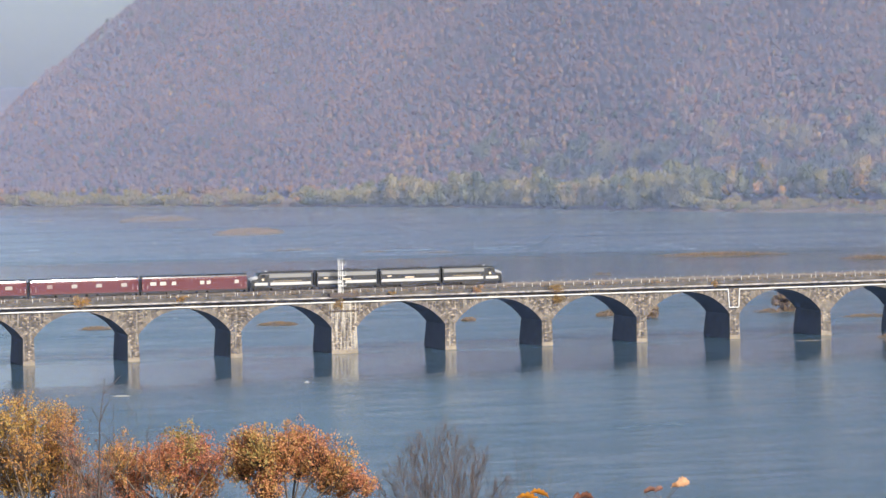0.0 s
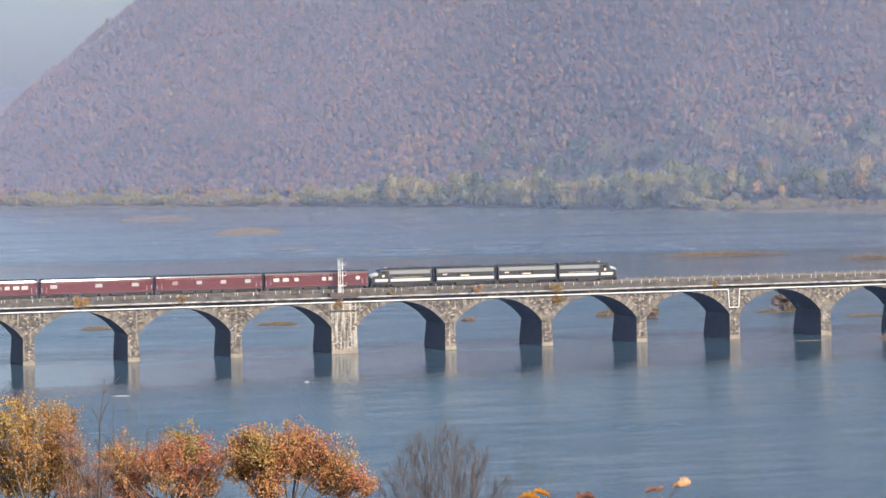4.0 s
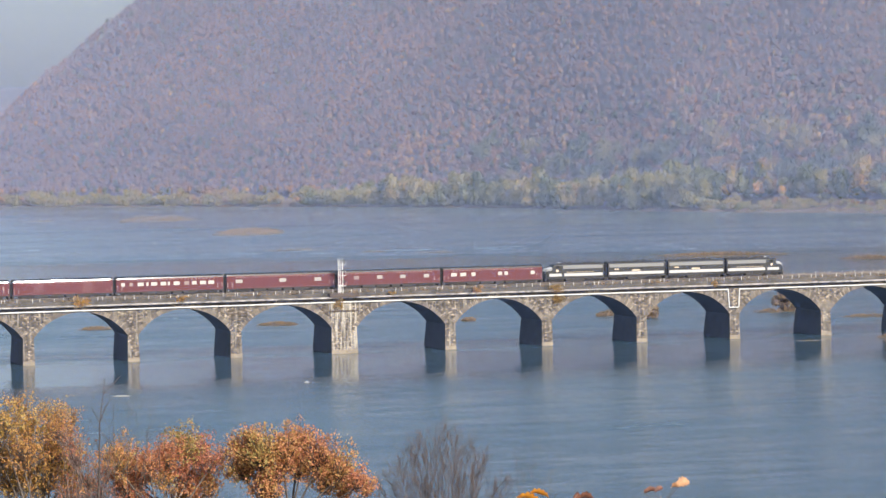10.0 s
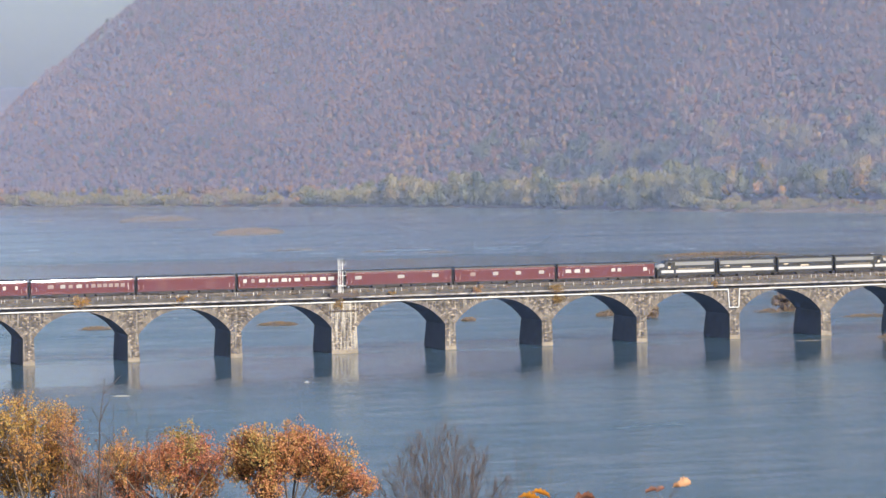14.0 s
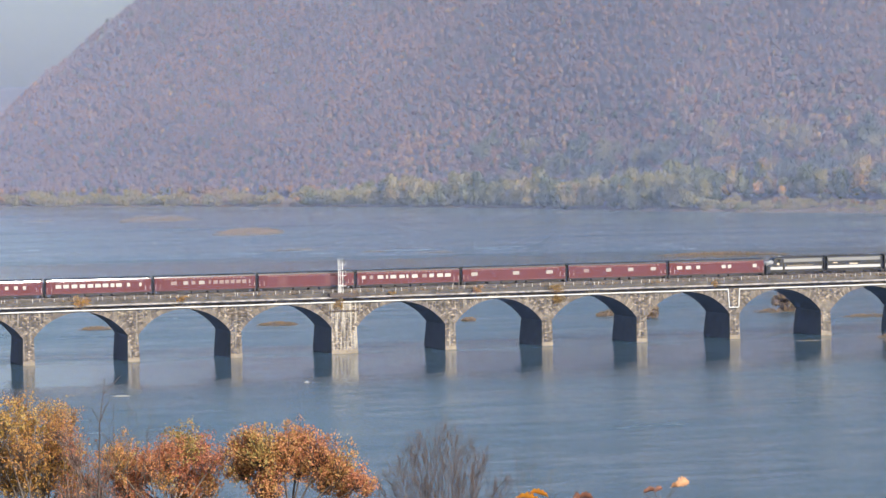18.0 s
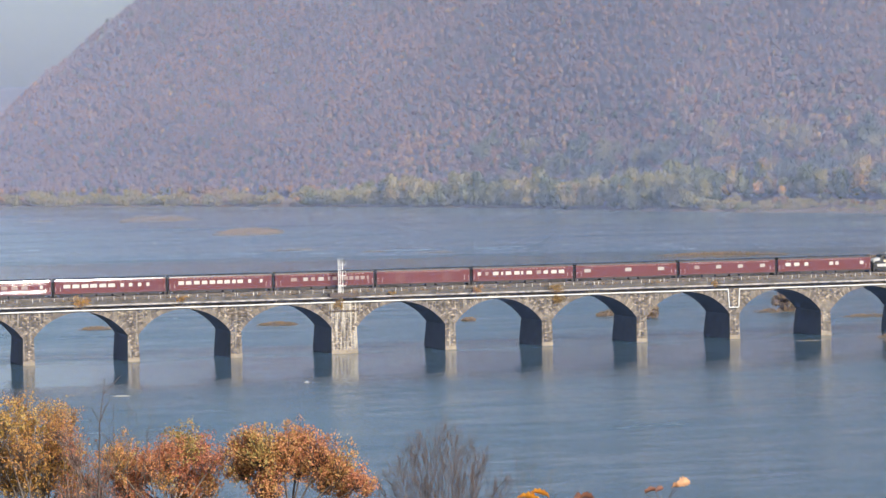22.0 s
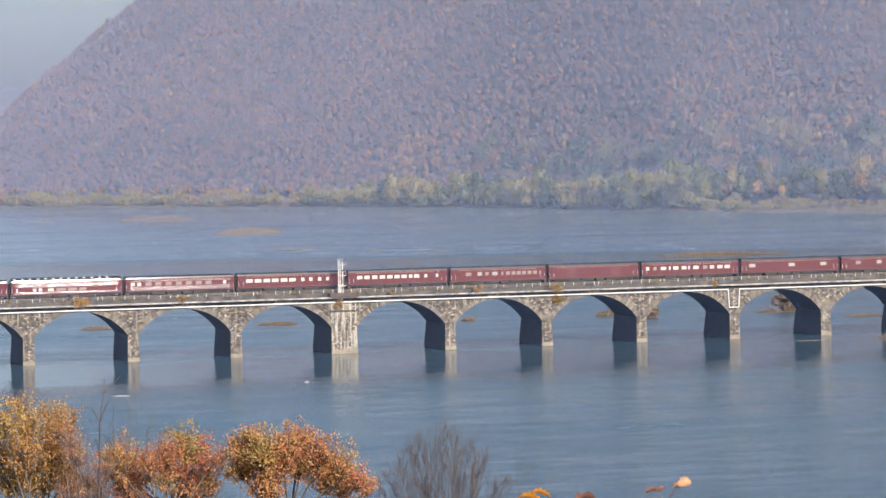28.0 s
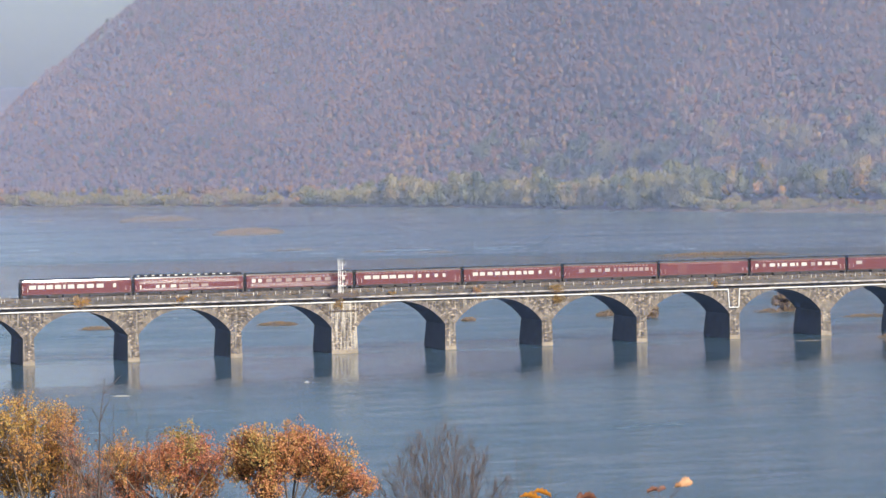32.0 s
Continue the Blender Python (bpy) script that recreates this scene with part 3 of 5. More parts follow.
def build_bridge():
    bridge = thing("railway_bridge", "long grey-brown stone railway bridge of round arches across the river", "bridge")
    piers = {False: (pier_mesh(PIER, M["stone"]), footing_mesh(PIER)), True: (pier_mesh(PIER + 3.6, M["stone_limed"]), footing_mesh(PIER + 3.6))}
    heads = {}
    for wide in (False, True):
        w = PIER + (3.6 if wide else 0)
        s = Shape().box(0, w, 0.004, DEPTH, SPRING, TOP)
        heads[wide] = s.mesh("pier_head", M["stone_limed" if wide else "stone"])
    vault = span_mesh()
    rings = [ring_mesh(k) for k in range(5)]
    for i in range(FIRST, LAST):
        wide = i in WIDE
        x = pier_x(i)
        p = part("pier", piers[wide][0], bridge, "lime-streaked wide pier" if wide else "", pose(x, 0, 0))
        part("footing", piers[wide][1], p, "pale stone footing")
        part("pier_head", heads[wide], bridge, "", pose(x, 0, 0))
        mid = x + pier_w(i) + SPAN / 2
        part("vault", vault, bridge, "", pose(mid, 0, 0))
        part("arch_ring", rings[i % 5], bridge, "ring of light and dark arch stones", pose(mid, 0, 0))
    x0, x1 = pier_x(FIRST), pier_x(LAST)
    # cornice, in lengths that differ a little
    rng = random.Random(5)
    x = x0
    courses = [Shape().box(0, 5.9, -0.95, 0.6, 12.76, 13.06 + k * 0.03, 0.05).mesh("cornice_stone", M["cornice"]) for k in range(3)]
    while x < x1 - 6:
        part("cornice_stone", courses[rng.randrange(3)], bridge, "", pose(x, rng.uniform(-0.05, 0.05), 0))
        x += 5.94
    # Soot and the cornice's shadow, both painted as one added dark course.
    course = Shape().box(0, 11.84, -0.045, 0.1, 12.06, 12.73, 0.02).mesh("dark_course", M["soot_shade"])
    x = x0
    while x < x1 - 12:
        part("dark_course", course, bridge, "course coloured dark for soot and shade under the cornice", pose(x, rng.uniform(-0.02, 0.02), 0))
        x += 11.88
    band = Shape()
    band.loft([[(x, 0.02, 12.60), (x, DEPTH, 12.60), (x, DEPTH, 14.1), (x, 0.75, 14.1), (x, 0.42, 13.6), (x, 0.25, 13.0)] for x in (x0, x1)])
    part("deck", band.mesh("deck", M["verge"]), bridge, "weedy brown earth and stone parapet")
    back = Shape().box(x0, x1, DEPTH - 0.5, DEPTH + 0.7, 12.62, 13.1, 0.05)
    part("cornice", back.mesh("cornice", M["cornice"]), bridge)
    bed = Shape()
    for yc in (4.5, 10.2):
        bed.loft([[(x, yc - 2.6, 14.09), (x, yc + 2.6, 14.09), (x, yc + 1.6, 14.41), (x, yc - 1.6, 14.41)] for x in (x0, x1)])
    part("ballast", bed.mesh("ballast", M["ballast"]), bridge)
    ties = Shape()
    x = x0
    while x < x1:
        for yc in (4.5, 10.2):
            ties.box(x, x + 0.23, yc - 1.3, yc + 1.3, 14.35, 14.49)
        x += 0.9
    tagged(part("sleepers", ties.mesh("sleepers", M["sleeper"]), bridge), kind="stuff")
    rail = Shape()
    for z0, z1, h in ((14.49, 14.52, 0.07), (14.52, 14.61, 0.012), (14.61, 14.65, 0.036)):
        rail.box(x0, x1, -h, h, z0, z1)
    rail = rail.mesh("rail", M["rail"])
    for yc in (4.5, 10.2):
        for side in (-0.72, 0.72):
            part("rail", rail, bridge, "", pose(0, yc + side, 0))
    return bridge


def build_railings(bridge):
    post = Shape().box(-0.055, 0.055, -0.04, 0.04, 14.0, 14.85, 0.015).mesh("railing_post", M["post"])
    rng = random.Random(8)
    rail_near = Shape()
    x0, x1 = pier_x(FIRST), pier_x(LAST)
    for z in (14.45, 14.82):
        rail_near.tube((x0, 0, z), (x1, 0, z), 0.022, n=6)
    wire = rail_near.mesh("handrail", M["rail"])
    for y in (0.68, DEPTH - 0.6):
        part("handrail", wire, bridge, "thin weathered handrail", pose(0, y, 0))
        x = -128.0
        while x < 132:
            part("railing_post", post, bridge, "", pose(x + rng.uniform(-.1, .1), y, rng.uniform(-.06, .02), 0, rng.uniform(-4, 4), 0))
            x += 2.42
        rest = Shape()
        x = x0
        while x < x1:
            if not -129 < x < 131:
                rest.box(x - 0.05, x + 0.05, -0.04, 0.04, 14.0, 14.85)
            x += 2.42
        tagged(part("railing_post", rest.mesh("railing_posts", M["post"]), bridge, "", pose(0, y, 0)), kind="stuff")


def build_pipe():
    """The white conduit under the cornice, which dips round one pier head."""
    s = Shape()
    x0, x1 = pier_x(FIRST), pier_x(LAST)
    a, b = pier_x(7) - 0.45, pier_x(7) + 2.45
    pts = [(x0, 11.86), (a, 11.86), (a + 0.25, 7.55), (b - 0.25, 7.55), (b, 11.86), (x1, 11.86)]
    y = -0.36
    for (xa, za), (xb, zb) in zip(pts, pts[1:]):
        s.tube((xa, y, za), (xb, y, zb), 0.15, n=8)
    pipe = thing("conduit_pipe", "white conduit pipe running along the bridge under its cornice", "pipe")
    part("pipe", s.mesh("pipe", M["pipe"]), pipe)
    clip = Shape().box(-0.06, 0.06, -0.56, 0.04, 11.68, 11.74).mesh("bracket", M["rusty"])
    x = -118.0
    while x < 126:
        if not a - 0.3 < x < b + 0.3:
            part("bracket", clip, pipe, "", pose(x, 0, 0))
        x += 5.94


def build_wide_pier_trim(bridge):
    x = pier_x(3)
    s = Shape().box(x - 0.5, x + 6.5, -0.30, 0.2, 9.72, 9.98, 0.05)
    part("ledge", s.mesh("ledge", M["rusty"]), bridge, "dark ledge across the wide pier")
    for sx, dx in ((x - 3.4, 3.4), (x + 6.1, 3.0)):
        s = Shape()
        za, zb = (11.3, 8.2) if sx < x else (8.6, 10.6)
        s.add([(sx, -0.2, za), (sx + dx, -0.2, zb), (sx + dx, -0.2, zb + 0.22), (sx, -0.2, za + 0.22),
               (sx, 0.1, za), (sx + dx, 0.1, zb), (sx + dx, 0.1, zb + 0.22), (sx, 0.1, za + 0.22)],
              [(0, 1, 2, 3), (7, 6, 5, 4), (0, 4, 5, 1), (3, 2, 6, 7), (0, 3, 7, 4), (1, 5, 6, 2)])
        part("tie_bar", s.mesh("tie_bar", M["rusty"]), bridge, "dark slanting iron tie")
    s = Shape().box(x - 0.6, x + 6.4, -1.25, 0.5, 13.0, 13.25, 0.04)
    s.box(x - 0.6, x + 6.4, -1.25, -1.13, 13.25, 13.95)
    s.box(x - 0.6, x - 0.5, -1.25, 0.5, 13.25, 13.95).box(x + 6.3, x + 6.4, -1.25, 0.5, 13.25, 13.95)
    for k in range(4):
        xx = x + 0.2 + k * 1.8
        s.add([(xx, -1.1, 13.0), (xx, -0.05, 13.0), (xx, -0.05, 12.2), (xx + .25, -1.1, 13.0), (xx + .25, -0.05, 13.0), (xx + .25, -0.05, 12.2)],
              [(0, 1, 2), (5, 4, 3), (0, 2, 5, 3), (0, 3, 4, 1), (1, 4, 5, 2)])
    part("refuge", s.mesh("refuge", M["rusty"]), bridge, "dark steel refuge platform bracketed from the pier")
    for i, (da, db, zz) in {2: (-0.3, 3.4, 9.9), -1: (-0.2, 2.6, 8.6)}.items():
        s = Shape().box(pier_x(i) + da, pier_x(i) + db, -0.22, 0.1, zz, zz + 0.2, 0.03)
        part("ledge", s.mesh("ledge", M["rusty"]), bridge, "dark ledge of a pier head")


def build_signal():
    x = pier_x(3) + 1.75
    sig = thing("railway_signal", "silver-painted lattice signal mast with three dark signal heads on the bridge", "signal", pose(x, -0.55, 13.25))
    s = Shape().box(-0.55, 1.55, -0.45, 0.45, 0, 0.22, 0.04)
    part("base", s.mesh("base", M["silver"]), sig)
    pole = Shape().tube((0.95, 0, 0.2), (0.95, 0, 8.7), 0.13, 0.10, n=10).mesh("mast", M["silver"], True)
    part("mast", pole, sig)
    for xx in (-0.05, 0.40):
        part("ladder_rail", Shape().box(xx - 0.05, xx + 0.05, -0.05, 0.05, 0.2, 8.6).mesh("ladder_rail", M["silver"]), sig)
    rung = Shape().box(-0.05, 0.40, -0.03, 0.03, -0.03, 0.03).mesh("rung", M["silver"])
    for k in range(20):
        part("rung", rung, sig, "", pose(0, 0, 0.6 + k * 0.4))
    plat = Shape()
    plat.box(-0.15, 1.7, -0.55, 0.35, 0, 0.09)
    for xx in (-0.12, 0.75, 1.62):
        plat.tube((xx, -0.5, 0.05), (xx, -0.5, 0.95), 0.03, n=6)
    plat.tube((-0.15, -0.5, 0.95), (1.66, -0.5, 0.95), 0.03, n=6)
    plat = plat.mesh("platform", M["silver"])
    head = Shape().tube((0, -0.1, 0), (0, 0.05, 0), 0.42, n=18)
    head.box(-0.16, 0.16, 0.02, 0.4, -0.25, 0.25, 0.04)
    head = head.mesh("signal_head", M["signal_dark"])
    lens = Shape().tube((0, -0.32, 0), (0, -0.10, 0), 0.12, 0.10, n=12).mesh("lens_hood", M["rubber"])
    for z in (2.3, 4.7, 7.1):
        part("platform", plat, sig, "grated platform with a handrail", pose(0, 0, z))
    for z in (3.4, 5.8, 8.15):
        h = part("signal_head", head, sig, "round black signal head", pose(1.25, -0.25, z, 0, 0, 90))
        part("lens_hood", lens, h)
    part("finial", Shape().tube((0.95, 0, 8.7), (0.95, 0, 9.0), 0.14, 0.02, n=10).mesh("finial", M["signal_dark"]), sig)
    case = thing("relay_case", "small silver equipment cabinet beside the signal mast", "cabinet", pose(x + 0.6, 0.9, 14.08))
    part("body", Shape().box(-0.4, 0.4, -0.3, 0.3, 0, 1.5, 0.04).mesh("case_body", M["silver"]), case)
    part("lid", Shape().box(-0.46, 0.46, -0.36, 0.36, 1.5, 1.58, 0.03).mesh("case_lid", M["silver"]), case)


def build_weeds(bridge):
    """Dry tufts along the earth edge of the deck and on the cornice."""
    rng = np.random.default_rng(15)
    q, T = [], []
    for _ in range(1500):
        x = rng.uniform(-130, 135)
        if noise.noise(Vector((x * .12, 0, 5))) < rng.uniform(-.5, .35):
            continue
        y, z = (rng.uniform(.35, 1.3), 13.95) if rng.random() < .75 else (rng.uniform(-.6, .1), 12.98)
        h, w = rng.uniform(.12, .5), rng.uniform(.08, .3)
        t = rng.uniform(0, 1)
        for k in range(3):
            a = rng.uniform(0, 3.14)
            dx, dy, lx = w * math.cos(a), w * math.sin(a), rng.normal(0, .12)
            q += [(x - dx, y - dy, z), (x + dx, y + dy, z), (x + dx * .7 + lx, y + dy, z + h), (x - dx * .8 + lx, y - dy, z + h * .8)]
            T.append(t)
    tagged(part("weed", mesh_np("weed", q, np.arange(len(q)).reshape(-1, 4), M["reed"], T), bridge, "dry brown weeds along the parapet"), kind="stuff")


the_bridge = build_bridge()
build_weeds(the_bridge)
build_railings(the_bridge)
build_pipe()
build_wide_pier_trim(the_bridge)
build_signal()


# ---------------------------------------------------------------- the train
TRACK_Y, RAIL_Z = 4.5, 14.65


def wheel_mesh():
    s = Shape()
    s.tube((0, -0.07, 0), (0, 0.07, 0), 0.46, n=20)
    s.tube((0, -0.09, 0), (0, -0.07, 0), 0.36, 0.42, n=20)
    s.tube((0, -0.16, 0), (0, -0.09, 0), 0.12, n=12)
    return s.mesh("wheel", M["wheel"])


WHEEL = wheel_mesh()


def truck_mesh(axles, gap):
    s = Shape()
    half = gap * (axles - 1) / 2
    for y in (-1.05, 1.05):
        s.box(-half - 0.5, half + 0.5, y - 0.09, y + 0.09, 0.55, 0.82, 0.06)
        for k in range(axles):
            x = -half + gap * k
            s.box(x - 0.2, x + 0.2, y - 0.15, y + 0.15, 0.3, 0.66, 0.05)
        for k in range(axles - 1):
            x = -half + gap * (k + 0.5)
            s.box(x - 0.3, x + 0.3, y - 0.12, y + 0.12, 0.25, 0.55, 0.06)
    s.box(-0.4, 0.4, -1.1, 1.1, 0.6, 0.95)
    s.box(-half - 0.45, half + 0.45, -0.3, 0.3, 0.62, 0.8)
    return s.mesh("truck_frame", M["running_gear"])


TRUCKS = {2: truck_mesh(2, 2.74), 3: truck_mesh(3, 1.68)}


def add_trucks(car, at, axles, gap):
    half = gap * (axles - 1) / 2
    for x in at:
        t = part("truck", TRUCKS[axles], car, "black truck with steel wheels", pose(x, 0, 0))
        for k in range(axles):
            for y in (-0.76, 0.76):
                part("wheel", WHEEL, t, "", pose(-half + gap * k, y, 0.46, 0, 0, 0 if y < 0 else 180))


def section(x, w, bottom, top, corner, n=5, crown=0.12):
    """A ring of a car body: upright sides, rounded shoulders and a slightly crowned roof."""
    ring = [(x, -w, bottom), (x, -w, (bottom + top) / 2), (x, -w, top - corner)]
    for i in range(1, n + 1):
        a = math.pi / 2 * i / n
        ring.append((x, -w + corner * (1 - math.cos(a)), top - crown - (corner - crown) * (1 - math.sin(a))))
    ring.append((x, 0, top))
    ring += [(x, -y, z) for _, y, z in reversed(ring[:-1])]
    return ring


def loco_meshes():
    d = {}
    # cab unit: nose towards +x; booster: flat ends
    s = Shape()
    rows = [(-7.2, 1.5, 4.5, .55), (3.15, 1.5, 4.5, .55), (5.0, 1.5, 4.48, .6), (5.3, 1.48, 4.38, .6), (5.75, 1.45, 3.6, .5),
            (6.0, 1.44, 3.48, .5), (6.9, 1.40, 3.38, .55), (7.3, 1.28, 3.12, .6), (7.5, 1.1, 2.7, .6), (7.6, 0.9, 2.2, .5)]
    s.loft([section(x, w, 0.85, t, c) for x, w, t, c in rows])
    d["cab_body"] = s.mesh("body", M["loco_black"], False)
    s = Shape().loft([section(x, 1.5, 0.85, 4.5, .55) for x in (-7.2, 7.2)])
    d["booster_body"] = s.mesh("body", M["loco_black"])
    # bands on the sides
    def sides(name, mat, x0, x1, z0, z1, t=0.025, w=1.5, extra=None):
        """The same plate on the near and on the far side, as two meshes."""
        pair = []
        for y in (-1, 1):
            q = Shape().box(x0, x1, min(y * (w + t), y * (w - .02)), max(y * (w + t), y * (w - .02)), z0, z1, 0.01)
            if extra:
                extra(q, y)
            pair.append(q.mesh(name, M[mat]))
        return tuple(pair)

    def nose_band(q, y):
        w = [(5.2, 1.5), (6.0, 1.46), (6.8, 1.39), (7.2, 1.25), (7.46, 1.02)]
        q.loft([[(x, y * yy, 1.42), (x, y * yy, 2.08), (x, y * (yy - .1), 2.08), (x, y * (yy - .1), 1.42)] for x, yy in w])

    def ribs(xa, xb):
        def put(q, y):
            k = xa + 0.4
            while k < xb:
                q.box(k - 0.03, k + 0.03, min(y * 1.53, y * 1.565), max(y * 1.53, y * 1.565), 3.15, 3.93)
                k += 0.8
        return put

    d["stripe_cab"] = sides("white_stripe", "loco_white", -6.9, 5.2, 1.42, 2.08, extra=nose_band)
    d["stripe_booster"] = sides("white_stripe", "loco_white", -6.95, 6.95, 1.42, 2.08)
    d["grille_cab"] = sides("grille", "loco_grille", -6.9, 3.0, 3.15, 3.93, 0.04, extra=ribs(-6.9, 3.0))
    d["grille_booster"] = sides("grille", "loco_grille", -6.9, 6.9, 3.15, 3.93, 0.04, extra=ribs(-6.9, 6.9))
    # white crown of the nose
    s = Shape()
    s.loft([section(x, w + 0.03, t - 0.62, t + 0.03, c) for x, w, t, c in ((5.72, 1.45, 3.66, .5), (6.0, 1.44, 3.48, .5), (6.9, 1.40, 3.38, .55), (7.3, 1.28, 3.12, .6), (7.45, 1.12, 2.78, .6))])
    d["nose_top"] = s.mesh("nose_top", M["loco_white"])
    d["roof_walk"] = Shape().box(-7.3, 4.0, -0.9, 0.9, 4.43, 4.53, 0.02).mesh("roof_hatches", M["running_gear"])
    fan = Shape().tube((0, 0, 4.49), (0, 0, 4.65), 0.52, 0.50, n=20)
    fan.tube((0, 0, 4.65), (0, 0, 4.7), 0.2, n=10)
    d["fan"] = fan.mesh("roof_fan", M["loco_black"])
    d["stack"] = Shape().box(-0.35, 0.35, -0.18, 0.18, 4.48, 4.76, 0.04).mesh("exhaust_stack", M["running_gear"])
    s = Shape().box(-7.3, 7.3, -0.9, 0.9, 0.6, 0.9)
    d["underframe"] = s.mesh("underframe", M["running_gear"])
    s = Shape().box(-2.3, 2.3, -1.38, 1.38, 0.28, 1.05, 0.14)
    d["tank"] = s.mesh("fuel_tank", M["running_gear"])
    s = Shape().box(7.3, 7.9, -0.18, 0.18, 0.7, 1.0, 0.05)
    d["coupler"] = s.mesh("coupler", M["running_gear"])
    s = Shape().loft([[(6.9, -1.4, .3), (6.9, 1.4, .3), (6.9, 1.45, 1.05), (6.9, -1.45, 1.05)], [(7.5, -.8, .22), (7.5, .8, .22), (7.48, .9, 1.05), (7.48, -.9, 1.05)]])
    d["pilot"] = s.mesh("pilot", M["loco_black"])
    d["cab_window"] = sides("cab_window", "glass_dark", 4.0, 4.8, 3.35, 3.95, 0.035)
    for k, y in (("left", 0.62), ("right", -0.62)):
        q = Shape()
        q.add([(5.33, y - .5, 4.28), (5.33, y + .5, 4.28), (5.64, y + .46, 3.7), (5.64, y - .46, 3.7), (5.39, y - .5, 4.31), (5.39, y + .5, 4.31), (5.70, y + .46, 3.73), (5.70, y - .46, 3.73)],
              [(0, 1, 2, 3), (7, 6, 5, 4), (0, 4, 5, 1), (1, 5, 6, 2), (2, 6, 7, 3), (3, 7, 4, 0)])
        d["shield_" + k] = q.mesh("windshield", M["glass_dark"])
    q = Shape().tube((7.2, 0, 2.75), (7.48, 0, 2.7), 0.22, 0.24, n=16)
    d["headlight"] = q.mesh("headlight", M["lamp"])
    d["door"] = sides("cab_door", "loco_black", 2.75, 3.4, 1.0, 3.0, 0.03)
    d["porthole"] = [Shape().tube((x, y * 1.49, 2.75), (x, y * 1.54, 2.75), 0.2, n=16).mesh("porthole", M["glass_dark"]) for x in (-1.9, 1.2) for y in (-1, 1)]

    def letters(q, y):
        for k in range(1, 9):
            a = -4.6 + k * 0.78
            q.box(a, a + 0.5, min(y * 1.53, y * 1.55), max(y * 1.53, y * 1.55), 2.26, 2.46)
    d["name_bars"] = sides("lettering", "gold", -4.6, -4.1, 2.26, 2.46, 0.05, extra=letters)
    d["plates"] = sides("number_plate", "cream", -5.6, -4.5, 2.62, 2.86, 0.02)
    d["plate_b"] = sides("lettering", "cream", -1.2, 0.9, 2.24, 2.52, 0.02)
    d["nose_panel"] = sides("crest_panel", "cream", 4.2, 4.75, 2.5, 3.0, 0.02)
    q = Shape().tube((0, -0.15, 4.58), (0.5, -0.15, 4.62), 0.04, 0.09, n=8).tube((0, 0.15, 4.58), (0.42, 0.15, 4.62), 0.04, 0.09, n=8)
    q.box(-0.06, 0.06, -0.2, 0.2, 4.45, 4.6)
    d["horn"] = q.mesh("horn", M["lamp"])
    d["sill"] = sides("sill", "running_gear", -7.2, 4.5, 0.83, 0.95, 0.01)
    q = Shape().box(-7.62, -7.2, -0.7, 0.7, 1.2, 4.0, 0.05)
    d["diaphragm"] = q.mesh("diaphragm", M["rubber"])
    d["end_sill"] = [Shape().box(x, x + .3, -1.35, 1.35, 0.2, 0.95, 0.05).mesh("end_sill", M["running_gear"]) for x in (-7.7, 7.2)]
    return d


LOCO = loco_meshes()


def loco(cab, label, flip=False):
    ob = thing("diesel_locomotive", label, "locomotive", group="locomotives of the train")
    k = "cab" if cab else "booster"
    turn = pose(0, 0, 0, 0, 0, 180) if flip else Matrix()
    def p(name, key, lab="", m=Matrix()):
        found = LOCO[key]
        for me in found if isinstance(found, (tuple, list)) else (found,):
            part(name, me, ob, lab, turn @ m)
    p("body", k + "_body", "glossy black carbody")
    p("white_stripe", "stripe_" + k, "broad white side stripe")
    p("grille", "grille_" + k, "grey stainless air grille")
    p("roof_hatch", "roof_walk")
    for x in (-5.2, -4.0, -2.8, -1.6):
        p("roof_fan", "fan", "", pose(x, 0, 0))
    for x in (0.8, 2.4):
        p("exhaust_stack", "stack", "", pose(x, 0, 0))
    p("underframe", "underframe")
    p("fuel_tank", "tank")
    p("coupler", "coupler")
    p("diaphragm", "diaphragm")
    p("end_sill", "end_sill")
    p("porthole", "porthole")
    p("sill", "sill")
    if cab:
        p("nose_top", "nose_top", "white-painted crown of the nose")
        p("pilot", "pilot")
        p("cab_window", "cab_window")
        p("windshield", "shield_left")
        p("windshield", "shield_right")
        p("headlight", "headlight")
        p("cab_door", "door")
        p("lettering", "name_bars", "gold lettering, not readable")
        p("crest_panel", "nose_panel")
        p("horn", "horn", "", pose(3.2, 0, 0))
    else:
        p("number_plate", "plates", "cream number panel")
        p("lettering", "plate_b", "cream lettering, not readable")
    add_trucks(ob, (-4.6, 4.6), 2, 2.74)
    return ob


